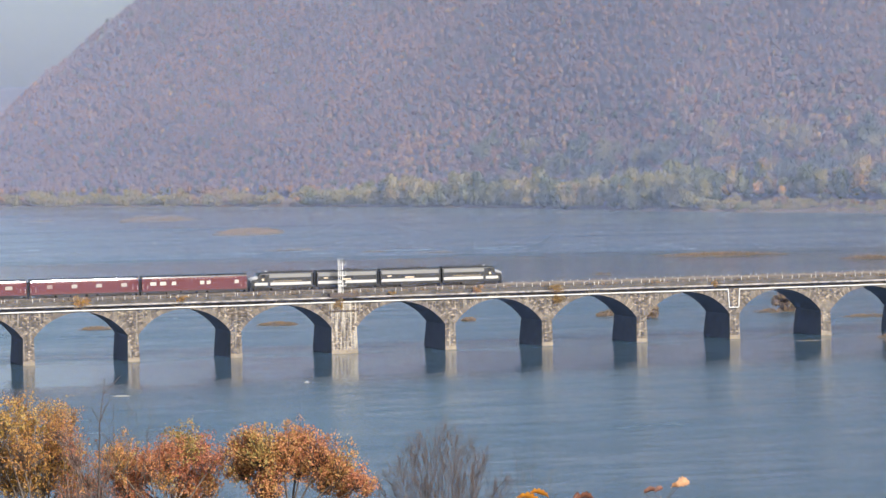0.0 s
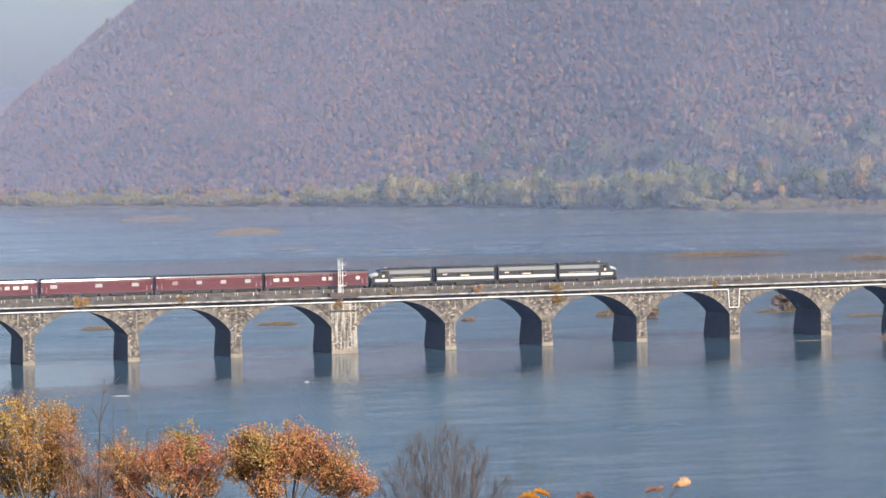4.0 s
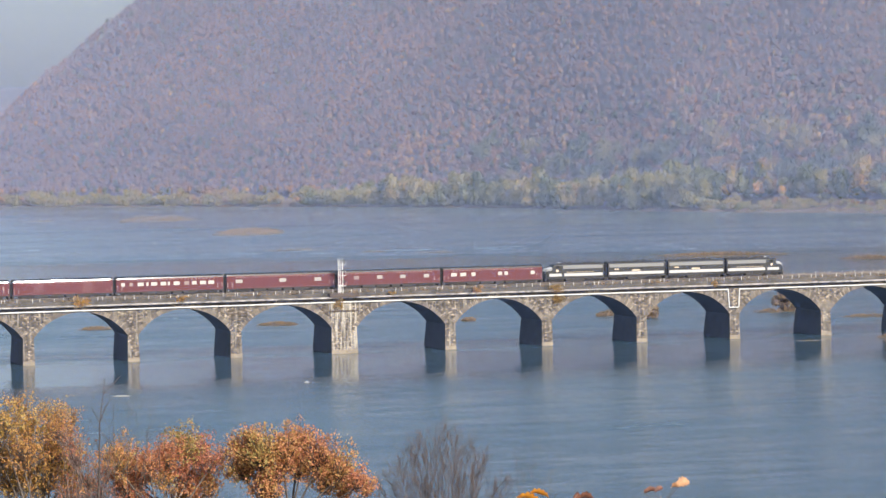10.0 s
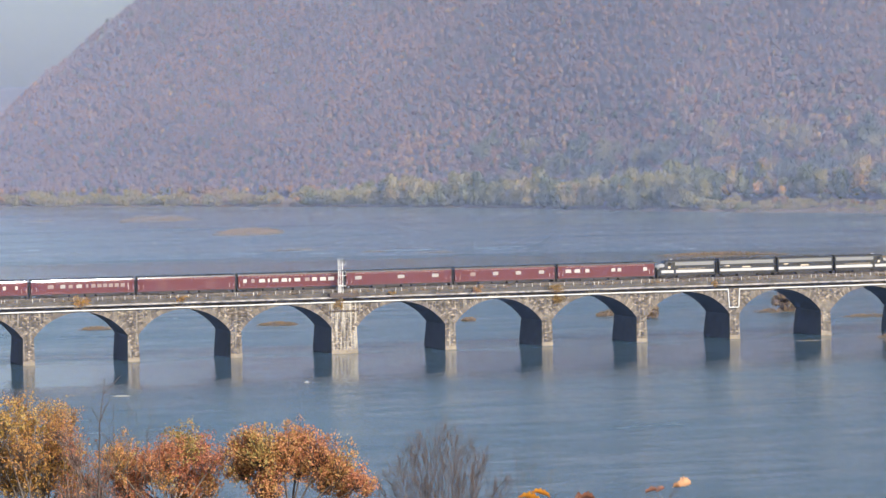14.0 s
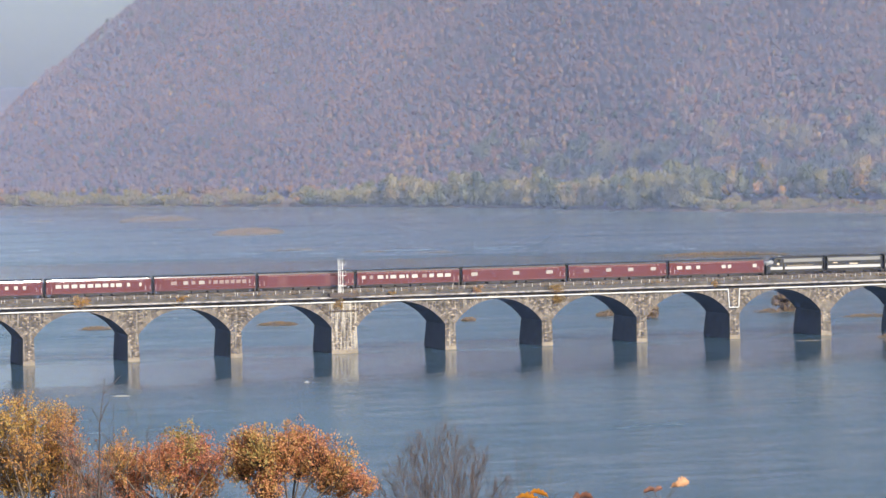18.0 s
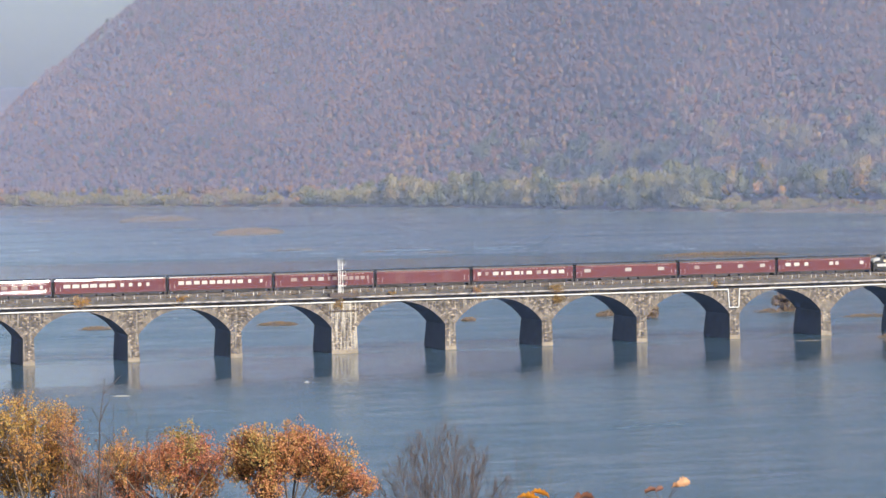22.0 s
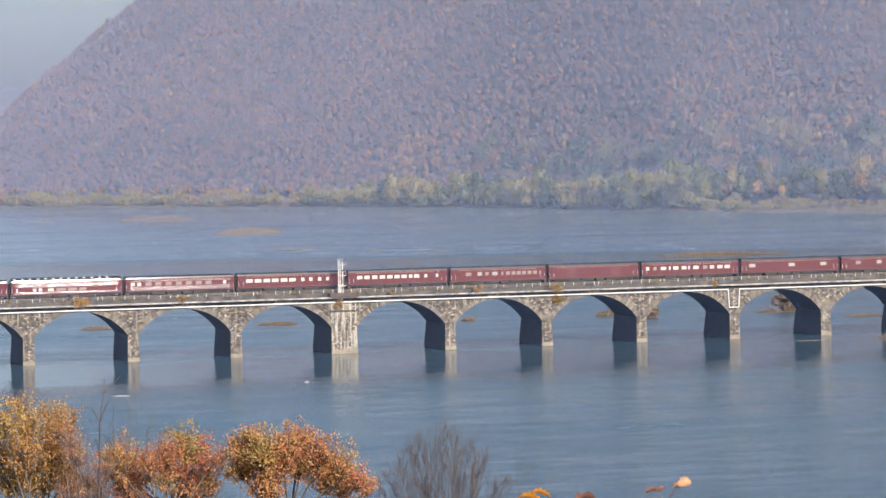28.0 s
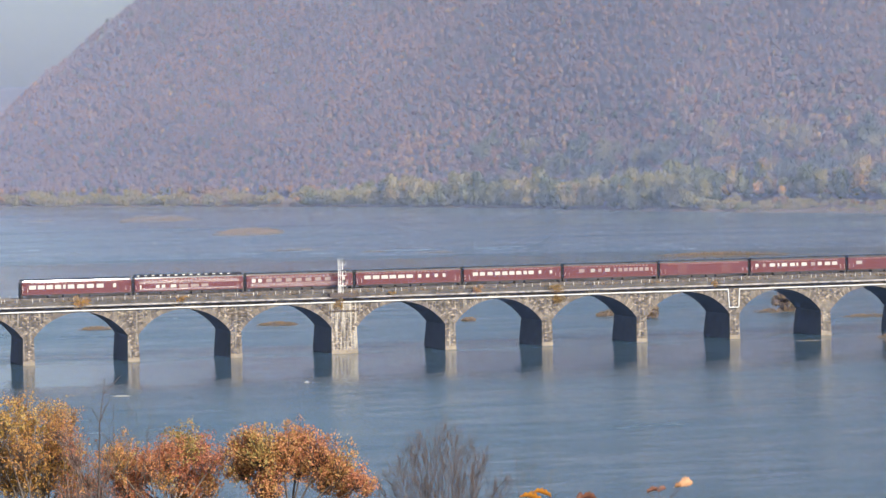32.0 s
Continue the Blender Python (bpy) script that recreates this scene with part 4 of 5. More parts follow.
def coach_meshes(length):
    """Shell of a coach of that length, in parts."""
    h = length / 2 - 0.42
    d = {}
    d["body"] = Shape().loft([section(x, 1.52, 0.92, 3.78, .10, crown=0.05) for x in (-h, h)]).mesh("body", M["coach_red"])
    def roof_ring(x, w, z, up):
        r = [(x, -w, z), (x, -w + 0.10, z + up * 0.42), (x, -w * 0.88, z + up * 0.60), (x, -w * 0.74, z + up * 0.78), (x, -w * 0.5, z + up * 0.92), (x, 0, z + up)]
        return r + [(a, -b, c) for a, b, c in reversed(r[:-1])]
    d["roof"] = Shape().loft([roof_ring(-h, 1.53, 3.72, .70), roof_ring(-h + .5, 1.53, 3.72, .78), roof_ring(h - .5, 1.53, 3.72, .78), roof_ring(h, 1.53, 3.72, .70)]).mesh("roof", M["coach_roof"])
    q = Shape()
    for y in (-1, 1):
        q.box(-h, h, min(y * 1.50, y * 1.56), max(y * 1.50, y * 1.56), 3.66, 3.77, 0.015)
    d["eave"] = q.mesh("eave", M["eave"])
    q = Shape()
    k = -h + 2.2
    while k < h - 2.2:
        for y in (-1, 1):
            q.box(k, k + 0.42, min(y * 1.52, y * 1.56), max(y * 1.52, y * 1.56), 3.44, 3.55, 0.02)
        k += 0.84
    d["vents"] = q.mesh("eave_vents", M["vent"])
    q = Shape()
    for y in (-1, 1):
        q.box(-h, h, min(y * 1.515, y * 1.56), max(y * 1.515, y * 1.56), 1.0, 1.12, 0.01)
    d["sill"] = q.mesh("sill_band", M["eave"])
    q = Shape().box(-h + 0.3, h - 0.3, -1.25, 1.25, 0.62, 0.96, 0.03)
    d["underframe"] = q.mesh("underframe", M["running_gear"])
    for k, (a, b, z) in enumerate(((-6.4, -3.4, .22), (-3.0, 0.2, .3), (0.7, 2.7, .18), (3.2, 6.3, .26))):
        d["box%d" % k] = Shape().box(a, b, -1.32, 1.32, z, 0.95, 0.06).mesh("equipment_box", M["running_gear"])
    q = Shape().box(h, h + 0.36, -0.85, 0.85, 0.5, 3.6, 0.06)
    d["diaphragm"] = q.mesh("diaphragm", M["rubber"])
    q = Shape().box(h - 0.1, h + 0.42, -0.18, 0.18, 0.7, 1.0, 0.04)
    d["coupler"] = q.mesh("coupler", M["running_gear"])
    d["end_sill"] = Shape().box(h - 0.3, h + 0.2, -1.35, 1.35, 0.2, 1.0, 0.05).mesh("end_sill", M["running_gear"])
    for k, y in (("door_near", -1), ("door_far", 1)):
        d[k] = Shape().box(h - 1.15, h - 0.35, min(y * 1.505, y * 1.535), max(y * 1.505, y * 1.535), 1.15, 3.3, 0.03).mesh("vestibule_door", M["coach_red"])
    d["grab"] = Shape().tube((0, -1.57, 1.35), (0, -1.57, 2.4), 0.025, n=6).mesh("grab_rail", M["silver"])
    d["h"] = h
    return d


SHELLS = {}
WINDOWS = {}


def window_mesh(w, h, bright):
    key = (round(w, 1), round(h, 1), bright)
    if key not in WINDOWS:
        pane, frame_ = Shape(), Shape()
        w, h = key[0] / 2, key[1] / 2
        pane.box(-w, w, -1.53, -1.50, -h, h, 0.05)
        o = [(-w - .06, -h - .05), (w + .06, -h - .05), (w + .06, h + .05), (-w - .06, h + .05)]
        i = [(-w, -h), (w, -h), (w, h), (-w, h)]
        v = [(x, y, z) for y in (-1.55, -1.5) for ring in (o, i) for x, z in ring]
        f = []
        for k in range(4):
            j = (k + 1) % 4
            f += [(k, j, j + 4, k + 4), (k + 8, k + 12, j + 12, j + 8), (k, k + 8, j + 8, j), (k + 4, j + 4, j + 12, k + 12)]
        frame_.add(v, f)
        WINDOWS[key] = (pane.mesh("window", M[bright]), frame_.mesh("window_frame", M["coach_red"]))
    return WINDOWS[key]


def coach(label, length, wins, tail=False, roof="plain", bright="blind", z=2.58, h=0.80):
    """wins: (place along the coach from its rear, 0 to 1, and width in metres)."""
    ob = thing("passenger_car", label, "rail car", group="red cars of the train")
    key = round(length, 1)
    if key not in SHELLS:
        SHELLS[key] = coach_meshes(key)
    d = SHELLS[key]
    part("body", d["body"], ob)
    part("roof", d["roof"], ob, "dark glossy rounded roof")
    part("eave", d["eave"], ob)
    tagged(part("eave_vent", d["vents"], ob), kind="stuff")
    part("sill_band", d["sill"], ob)
    part("underframe", d["underframe"], ob)
    for k in range(4):
        part("equipment_box", d["box%d" % k], ob)
    for turn in (0, 180):
        m = pose(0, 0, 0, 0, 0, turn)
        for name, kk in (("diaphragm", "diaphragm"), ("coupler", "coupler"), ("end_sill", "end_sill"), ("vestibule_door", "door_near"), ("vestibule_door", "door_far")):
            part(name, d[kk], ob, "", m)
        for xx in (d["h"] - 0.22, d["h"] - 1.28, 0.22 - d["h"], 1.28 - d["h"]):
            part("grab_rail", d["grab"], ob, "", m @ pose(xx, 0, 0))
    for f, w in wins:
        b = bright
        if w < 0:
            w, b = -w, "blind_dim"
        pane, edge = window_mesh(w, h, b)
        for turn in (0, 180):
            win = part("window", pane, ob, "pale window with its blind drawn" if b == "blind" else "", pose((f - 0.5) * length, 0, z, 0, 0, turn))
            part("window_frame", edge, win)
    add_trucks(ob, (-length / 2 + 3.9, length / 2 - 3.9), 3, 1.68)
    return ob


def roof_gear(ob, length, kind, seed):
    rng = random.Random(seed)
    if kind == "pipes":
        x = -length / 2 + 2
        vent = Shape().tube((0, 0, 4.42), (0, 0, 4.66), 0.1, 0.14, n=8).mesh("roof_vent", M["coach_roof"])
        for _ in range(3):
            x += rng.uniform(4, 8)
            if x < length / 2 - 2:
                part("roof_vent", vent, ob, "", pose(x, rng.uniform(-.4, .4), 0))
    if kind == "monitor":
        h = length / 2 - 0.7
        q = Shape().loft([section(x, 1.18, 4.15, 4.82, .22, crown=.08) for x in (-h, h)])
        part("roof_monitor", q.mesh("roof_monitor", M["coach_roof"], True), ob, "raised dark roof along the middle")
        gl = Shape()
        k = -h + 0.3
        while k < h - 1.6:
            for y in (-1, 1):
                gl.box(k, k + 0.6, min(y * 1.17, y * 1.21), max(y * 1.17, y * 1.21), 4.36, 4.58, 0.03)
            k += 1.75
        part("monitor_glass", gl.mesh("monitor_glass", M["silver"]), ob, "row of bright roof lights")


def fluting(ob, length, z0, z1):
    """Polished ribs along both sides."""
    h = length / 2 - 1.3
    n = int((z1 - z0) / 0.11) * 6
    for y in (-1, 1):
        ring = [(y * (1.525 + 0.04 * abs(math.sin(math.pi * k / 6))), z0 + 0.11 * k / 6) for k in range(n + 1)]
        s = Shape().add([(x, a, b) for x in (-h, h) for a, b in ring], [(k, k + 1, k + n + 2, k + n + 1) for k in range(n)])
        part("fluted_side", s.mesh("fluted_side", M["flute"], True), ob, "polished red fluted side panels")


TRAIN = []


def build_train():
    front = [("black and white cab diesel locomotive leading the train", True, False, 7.9),
             ("black and white booster locomotive without a cab", False, False, -7.13),
             ("black and white booster locomotive without a cab", False, False, -22.38),
             ("black and white cab diesel locomotive facing backwards", True, True, -37.9)]
    for label, cab, flip, x in front:
        TRAIN.append((loco(cab, label, flip), x))
    red = "tuscan red dark-roofed passenger car"
    rows = [
        (-45.8, -71.0, red + " and a few pale windows", ((.12, 1.4), (.21, 1.4), (.31, 1.0), (.57, 1.0), (.63, .9), (.89, 1.0)), "pipes"),
        (-71.0, -96.5, red + " and four single windows", ((.19, -1.3), (.41, 1.3), (.63, 1.3), (.855, 1.3)), "plain"),
        (-96.5, -122.8, red + " and three far-apart windows", ((.126, 1.6), (.517, 1.6), (.834, 1.6)), "plain"),
        (-122.8, -148.4, red + " and a long row of mixed windows", ((.07, 1.2), (.15, -.8), (.235, 1.4), (.297, .5), (.357, 1.4), (.44, 1.3), (.49, .5), (.56, 1.4), (.652, -1.1), (.72, 1.1), (.80, 1.4), (.874, 1.4)), "pipes"),
        (-148.4, -171.8, "windowless tuscan red baggage car with wide side doors", (), "pipes"),
        (-171.8, -196.1, red + " and dim reddish windows", ((.2, -1.4), (.314, 1.1), (.387, -.9), (.467, 1.3), (.543, -.5), (.6, -1.0), (.657, -1.0), (.71, -1.0), (.764, -1.0), (.82, -1.0), (.876, -1.0), (.94, -1.0)), "plain"),
        (-196.1, -220.9, red + " and a close row of bright windows", ((.13, 1.3), (.2, 1.3), (.276, 1.3), (.35, 1.3), (.423, 1.3), (.493, 1.3), (.562, 1.3), (.626, .9), (.685, 1.3), (.775, .7), (.885, .6)), "pipes"),
        (-220.9, -247.1, red + " and six wide and four narrow windows", ((.122, 1.6), (.2, 1.6), (.279, 1.6), (.354, 1.6), (.434, 1.6), (.51, 1.6), (.604, .8), (.677, .8), (.757, .8), (.83, .7)), "plain"),
        (-247.1, -273.1, red + " and dim rounded windows", ((.08, .9), (.137, .9), (.22, -1.4), (.307, -1.4), (.398, -1.4), (.49, -1.4), (.578, -1.4), (.667, -1.4), (.754, -1.4), (.9, .7), (.955, .7)), "pipes"),
        (-273.1, -299.1, "tuscan red fluted dining car with a raised roof", ((.06, .8), (.22, .8), (.27, .8), (.36, 1.3), (.45, -2.2), (.55, -2.0), (.64, -1.6)), "monitor"),
        (-299.1, -324.8, "tuscan red observation car at the end of the train", ((.04, -1.1), (.11, 1.6), (.187, 1.6), (.26, 1.5), (.335, 1.4), (.39, .6), (.45, 1.5), (.535, 1.6), (.62, 1.6), (.707, 1.6), (.836, .7)), "pipes"),
    ]
    for k, (a, b, label, wins, roof) in enumerate(rows):
        low = roof == "monitor"
        ob = coach(label, a - b, wins, bright="blind_grey" if k in (1, 2, 5) else "blind", z=2.0 if low else 2.58, h=0.9 if k == 10 else 0.72 if low else 0.78)
        roof_gear(ob, a - b, roof, k)
        if low:
            fluting(ob, a - b, 2.62, 3.5)
            fluting(ob, a - b, 1.14, 1.58)
        if k == 8:
            fluting(ob, a - b, 1.14, 2.02)
            fluting(ob, a - b, 3.06, 3.42)
        if k == 4:
            for f in (0.26, 0.74):
                x = (f - 0.5) * (a - b)
                for y in (-1, 1):
                    door, ribs = Shape(), Shape()
                    door.box(x - 1.25, x + 1.25, min(y * 1.50, y * 1.56), max(y * 1.50, y * 1.56), 1.2, 3.3, 0.03)
                    for i in range(4):
                        ribs.box(x - 1.05 + i * 0.6, x - 0.75 + i * 0.6, min(y * 1.555, y * 1.59), max(y * 1.555, y * 1.59), 1.35, 3.2, 0.03)
                    dd = part("baggage_door", door.mesh("baggage_door", M["coach_red"]), ob)
                    tagged(part("door_rib", ribs.mesh("door_ribs", M["eave"]), dd), kind="stuff")
        TRAIN.append((ob, (a + b) / 2))


build_train()


# ---------------------------------------------------------------- islands, rocks, boat
def islet(u0, u1, d, deep, high, label, seed, reeds=120, reed_h=1.2, bush=0):
    """A low sandbar with dry reeds, longer than deep; it may carry bushes."""
    rng = np.random.default_rng(seed)
    uc, hw = (u0 + u1) / 2, (u1 - u0) / 2
    n, m = 40, 5
    v, f = [], []
    for j in range(m + 1):
        r = 1 - j / m
        for i in range(n):
            a = 2 * math.pi * i / n
            k = 1 + 0.28 * noise.noise(Vector((math.cos(a) * 1.6, math.sin(a) * 1.6, seed * 3.7)))
            x, y = spot(uc + hw * k * r * math.cos(a), d + deep * k * r * math.sin(a))
            v.append((x, y, -0.3 + (high + 0.3) * (1 - r * r) + 0.15 * high * rng.normal() * (1 - r)))
    for j in range(m):
        for i in range(n):
            f.append((j * n + i, j * n + (i + 1) % n, (j + 1) * n + (i + 1) % n, (j + 1) * n + i))
    ob = thing("islet", label, "island")
    part("sandbar", mesh_np("sandbar", v, f, M["sand"], smooth=True), ob)
    q, T = [], []
    for _ in range(reeds * 2):
        a, r = rng.uniform(0, 6.28), math.sqrt(rng.uniform(0, 0.8))
        x, y = spot(uc + hw * 0.92 * r * math.cos(a), d + deep * 0.92 * r * math.sin(a))
        z = high * (1 - r * r) - 0.05
        h = min(reed_h, 1.5) * rng.uniform(0.4, 1.3) * (1.15 - r * r)
        w = h * rng.uniform(0.18, 0.45)
        b = rng.uniform(0, 3.14)
        t0 = rng.uniform(0, 1)
        for s in range(4):
            bb = b + s * 0.8
            dx, dy = w * math.cos(bb), w * math.sin(bb)
            lx, ly = rng.normal(0, .2) * h, rng.normal(0, .2) * h
            q += [(x - dx * .5, y - dy * .5, z), (x + dx * .5, y + dy * .5, z), (x + dx * .6 + lx, y + dy * .6 + ly, z + h * .8), (x - dx * .4 + lx, y - dy * .4 + ly, z + h)]
            T.append(t0)
    if reeds:
        tagged(part("reeds", mesh_np("reeds", q, np.arange(len(q)).reshape(-1, 4), M["reed"], T), ob, "dry buff reeds and weeds"), kind="stuff")
    for k in range(bush):
        uu = uc + rng.uniform(-.5, .5) * hw
        s = reed_h * rng.uniform(.9, 1.7)
        lob = [(rng.uniform(-.8, .8) * s, rng.uniform(-.4, .4) * s, s * rng.uniform(.3, .9), s * .42, s * .4, s * .38) for _ in range(9)]
        cv, cf, core = crown_arrays(rng, lob, 170, s * 0.05, .9, core=0.5)
        x, y = spot(uu, d + rng.uniform(-.2, .2) * deep)
        part("bush", mesh_np("bush", cv, cf, M["reed"], np.clip(rng.normal(rng.uniform(.2, .6), .2, len(cf)), 0, 1), core), ob, "dry bush", pose(x, y, high * 0.7))


ISLETS = [(-234, -168, 2224, 70, 1.0, 800, 1.7, 9), (-136, -88, 1830, 75, 1.0, 800, 1.6, 9), (-89, -54, 1489, 8, .35, 90, .6, 0), (-40, -24, 1445, 6, .3, 40, .5, 0),
          (-16, 9, 1424, 7, .3, 70, .5, 0), (82, 151, 1320, 14, .5, 260, 1.0, 0), (156, 182, 1254, 12, .5, 120, 1.0, 0), (-99, -87.5, 842, 5, .3, 110, .6, 0),
          (-52, -37.5, 849, 6, .35, 140, .55, 0), (40.9, 47.6, 864, 4, .3, 60, .9, 3), (53.4, 58.6, 853, 4, .3, 40, 1.9, 2), (84.5, 96.5, 870, 5, .35, 60, .6, 0), (92, 98, 872, 4, .4, 30, 3.0, 4),
          (103, 122, 838, 5, .3, 120, .5, 0), (3.9, 9.2, 851, 3, .3, 40, .8, 0), (52.5, 63.6, 1148, 5, .25, 30, .5, 0), (-303, -272, 2243, 16, .4, 60, .8, 0),
          (-160, -149, 2593, 14, .4, 30, .8, 0), (-98, -85, 2336, 14, .4, 40, .8, 0), (76, 100, 2263, 12, .35, 40, .6, 0), (80, 92, 741, 2.2, .14, 0, .3, 0), (101.5, 109, 747, 2.2, .3, 25, .6, 0)]


def build_islets():
    for k, (u0, u1, d, deep, high, n, h, bush) in enumerate(ISLETS):
        lab = "low sandy islet with dry reeds and bushes in the river" if bush else "flat buff sandbar with dry weeds in the river"
        islet(u0, u1, d, deep, high, lab, k + 1, n, h, bush)


def rock(u, d, size, seed, label, name="rock"):
    bm = bmesh.new()
    bmesh.ops.create_icosphere(bm, subdivisions=2, radius=1)
    for v in bm.verts:
        k = 1 + 0.45 * noise.noise(v.co * 1.3 + Vector((seed, 0, 0)))
        v.co = Vector((v.co.x * size[0] * k, v.co.y * size[1] * k, max(v.co.z, -.4) * size[2] * k))
    me = bpy.data.meshes.new(name)
    bm.to_mesh(me)
    bm.free()
    me.materials.append(M["rock"])
    x, y = spot(u, d)
    thing(name, label, "rock", pose(x, y, 0.02, 0, 0, -17), mesh=me)


build_islets()
rock(-28.0, 635, (.6, .4, .22), 3, "small pale rock standing out of the river")
rock(-62.7, 607, (1.8, .3, .2), 9, "bleached driftwood log lying in the shallow river", "driftwood_log")
for k, (u, d) in enumerate(((-178, 2225), (-160, 2300), (-150, 1640), (-135, 2380), (-260, 2520), (-300, 2480), (-230, 2420))):
    rock(u, d, (1.1, .7, .5), 20 + k, "small pale rock far out in the river")


def build_boat():
    boat = thing("motor_boat", "tiny white motor boat far out on the river", "boat")
    s = Shape()
    s.loft([[(x, -w, z0), (x, w, z0), (x, w * 1.15, .45), (x, -w * 1.15, .45)] for x, w, z0 in ((-1.9, .6, -.1), (0.5, .65, -.1), (1.4, .4, 0.0), (2.0, .06, .2))])
    part("hull", s.mesh("hull", M["rock"]), boat)
    part("cabin", Shape().box(-.5, .4, -.4, .4, .4, .95, .12).mesh("cabin", M["shingle"]), boat)
    part("outboard_motor", Shape().box(-2.2, -1.85, -.2, .2, -.2, .7, .08).mesh("outboard_motor", M["rubber"]), boat)
    return boat


the_boat = build_boat()


# ---------------------------------------------------------------- far bank
def bank_tree_kinds():
    rng = np.random.default_rng(4)
    kinds = []
    for k in range(9):
        tall = (1.0, 1.25, 0.8)[k % 3]
        lobes = []
        for _ in range(20):
            a, r = rng.uniform(0, 6.28), .74 * math.sqrt(rng.random())
            z = rng.uniform(.14, .95) * (1 - .3 * r)
            s = (.21 + .13 * rng.random()) * (1.15 - 0.5 * abs(z - .5))
            lobes.append((r * math.cos(a), r * math.sin(a), z * tall, s, s, s * .95))
        v, f, core = crown_arrays(rng, lobes, 120, 0.06, 0.9, core=0.55)
        tone = np.clip(rng.normal(0, .08, 20), -.18, .18)
        kinds.append((v, f, np.concatenate([np.repeat(tone, 80), np.repeat(tone, 120), np.repeat(tone, 120)]), core))
    trunk = join([tube_np((0, 0, 0), (0.02, 0, .45), .035, .022), tube_np((0, 0, .3), (.25, .1, .7), .02, .008), tube_np((0.02, 0, .4), (-.2, -.1, .8), .02, .008)])
    return kinds, mesh_np("trunk", trunk[0], trunk[1], M["bark"])


def build_bank():
    rng = np.random.default_rng(21)
    kinds, trunk = bank_tree_kinds()
    meshes = []
    for v, f, t, core in kinds:
        row = []
        for tone in (.12, .36, .55, .72, .9):
            row.append(mesh_np("crown", v, f, M["wood_bank"], np.clip(tone + t, 0, 1), core))
        meshes.append(row)
    words = ("dark green", "olive green", "yellow-green", "buff-yellow", "russet")
    def tree(u, off, h, tone, wide=1.0):
        if off < 30:
            off -= 7
        if (abs(u - 210) < 12 and 20 < off < 46) or abs(u + 129) < 8:
            return
        d = float(np.interp(u, SHORE_U, SHORE_D)) + off
        x, y = spot(u, d)
        z = height(u, d)
        k = int(rng.integers(9))
        ob = thing("riverbank_tree", "full %s autumn tree on the far river bank" % words[tone], "tree", pose(x, y, z - .1, 0, 0, rng.uniform(0, 360)), "trees of the far bank")
        sc = Matrix.Diagonal((h * .62 * wide, h * .62 * wide, h * .85, 1))
        part("trunk", trunk, ob, "", sc)
        part("crown", meshes[k][tone], ob, "", sc)
    # low pale thicket on the far bank's western reach, rising eastward to tall trees
    u = -452.0
    while u < -128:
        tree(u, rng.uniform(4, 20), rng.uniform(9, 14), int(rng.choice([2, 3, 3, 3, 4])), 1.4)
        u += rng.uniform(5.5, 9)
    u = -128.0
    while u < -30:
        tree(u, rng.uniform(6, 22), rng.uniform(13, 17), int(rng.choice([1, 2, 2, 3])), 1.6)
        u += rng.uniform(5, 8)
    u = -45.0
    while u < 178:
        tree(u, rng.uniform(4, 26), rng.uniform(20, 28), int(rng.choice([0, 1, 1, 2, 2, 3])), 1.05)
        u += rng.uniform(5, 8)
    u = 170.0
    while u < 330:
        if not 172 < u < 184:
            tree(u, rng.uniform(3, 21), rng.uniform(4, 8) if u < 250 else rng.uniform(3.0, 5.0), int(rng.choice([1, 2, 3, 3, 4])), 1.4)
        u += rng.uniform(1.4, 2.8)
    u = 165.0
    while u < 330:
        tree(u, rng.uniform(34, 60), rng.uniform(20, 30), int(rng.choice([0, 0, 1, 2, 4])), 0.95)
        u += rng.uniform(7, 11)
    u = 40.0
    while u < 330:
        tree(u, rng.uniform(60, 110), rng.uniform(17, 24), int(rng.choice([0, 1, 2, 2, 3])), 1.1)
        u += rng.uniform(7, 11)
    # the shore road with its cars, and a white house
    v = []
    for u in np.linspace(168, 330, 24):
        for k in (23.5, 29.0):
            d = float(np.interp(u, SHORE_U, SHORE_D)) + k
            x, y = spot(float(u), d)
            v.append((x, y, max(height(float(u), d), 1.0) + 0.35))
    f = [(2 * i, 2 * i + 2, 2 * i + 3, 2 * i + 1) for i in range(23)]
    thing("road", "pale grey asphalt road along the far bank", "road", kind="structure", mesh=mesh_np("road", v, f, M["asphalt"]))
    body = Shape().loft([[(x, -.9, .4), (x, .9, .4), (x, .8, z), (x, -.8, z)] for x, z in ((-2.2, .9), (-2.0, 1.0), (-1.5, 1.5), (.3, 1.5), (1.1, 1.0), (2.1, .9))]).mesh("body", M["car_paint"])
    wheel = Shape().tube((0, -.12, .33), (0, .12, .33), .33, n=12).mesh("tyre", M["rubber"])
    for u in (187, 236, 252, 261, 279):
        d = float(np.interp(u, SHORE_U, SHORE_D)) + 26
        x, y = spot(u, d)
        car = thing("car", "small pale grey car on the far shore road", "car", pose(x, y, max(height(u, d), 1.0) + .36, 0, 0, 30), "cars on the shore road")
        part("body", body, car)
        for a in (-1.35, 1.35):
            for b in (-.8, .8):
                part("tyre", wheel, car, "", pose(a, b, 0))
    truck = thing("truck", "white box truck on the far shore road", "truck")
    part("cargo_box", Shape().box(-5.2, 2.6, -1.2, 1.2, 0.9, 3.5, .06).mesh("cargo_box", M["house_white"]), truck)
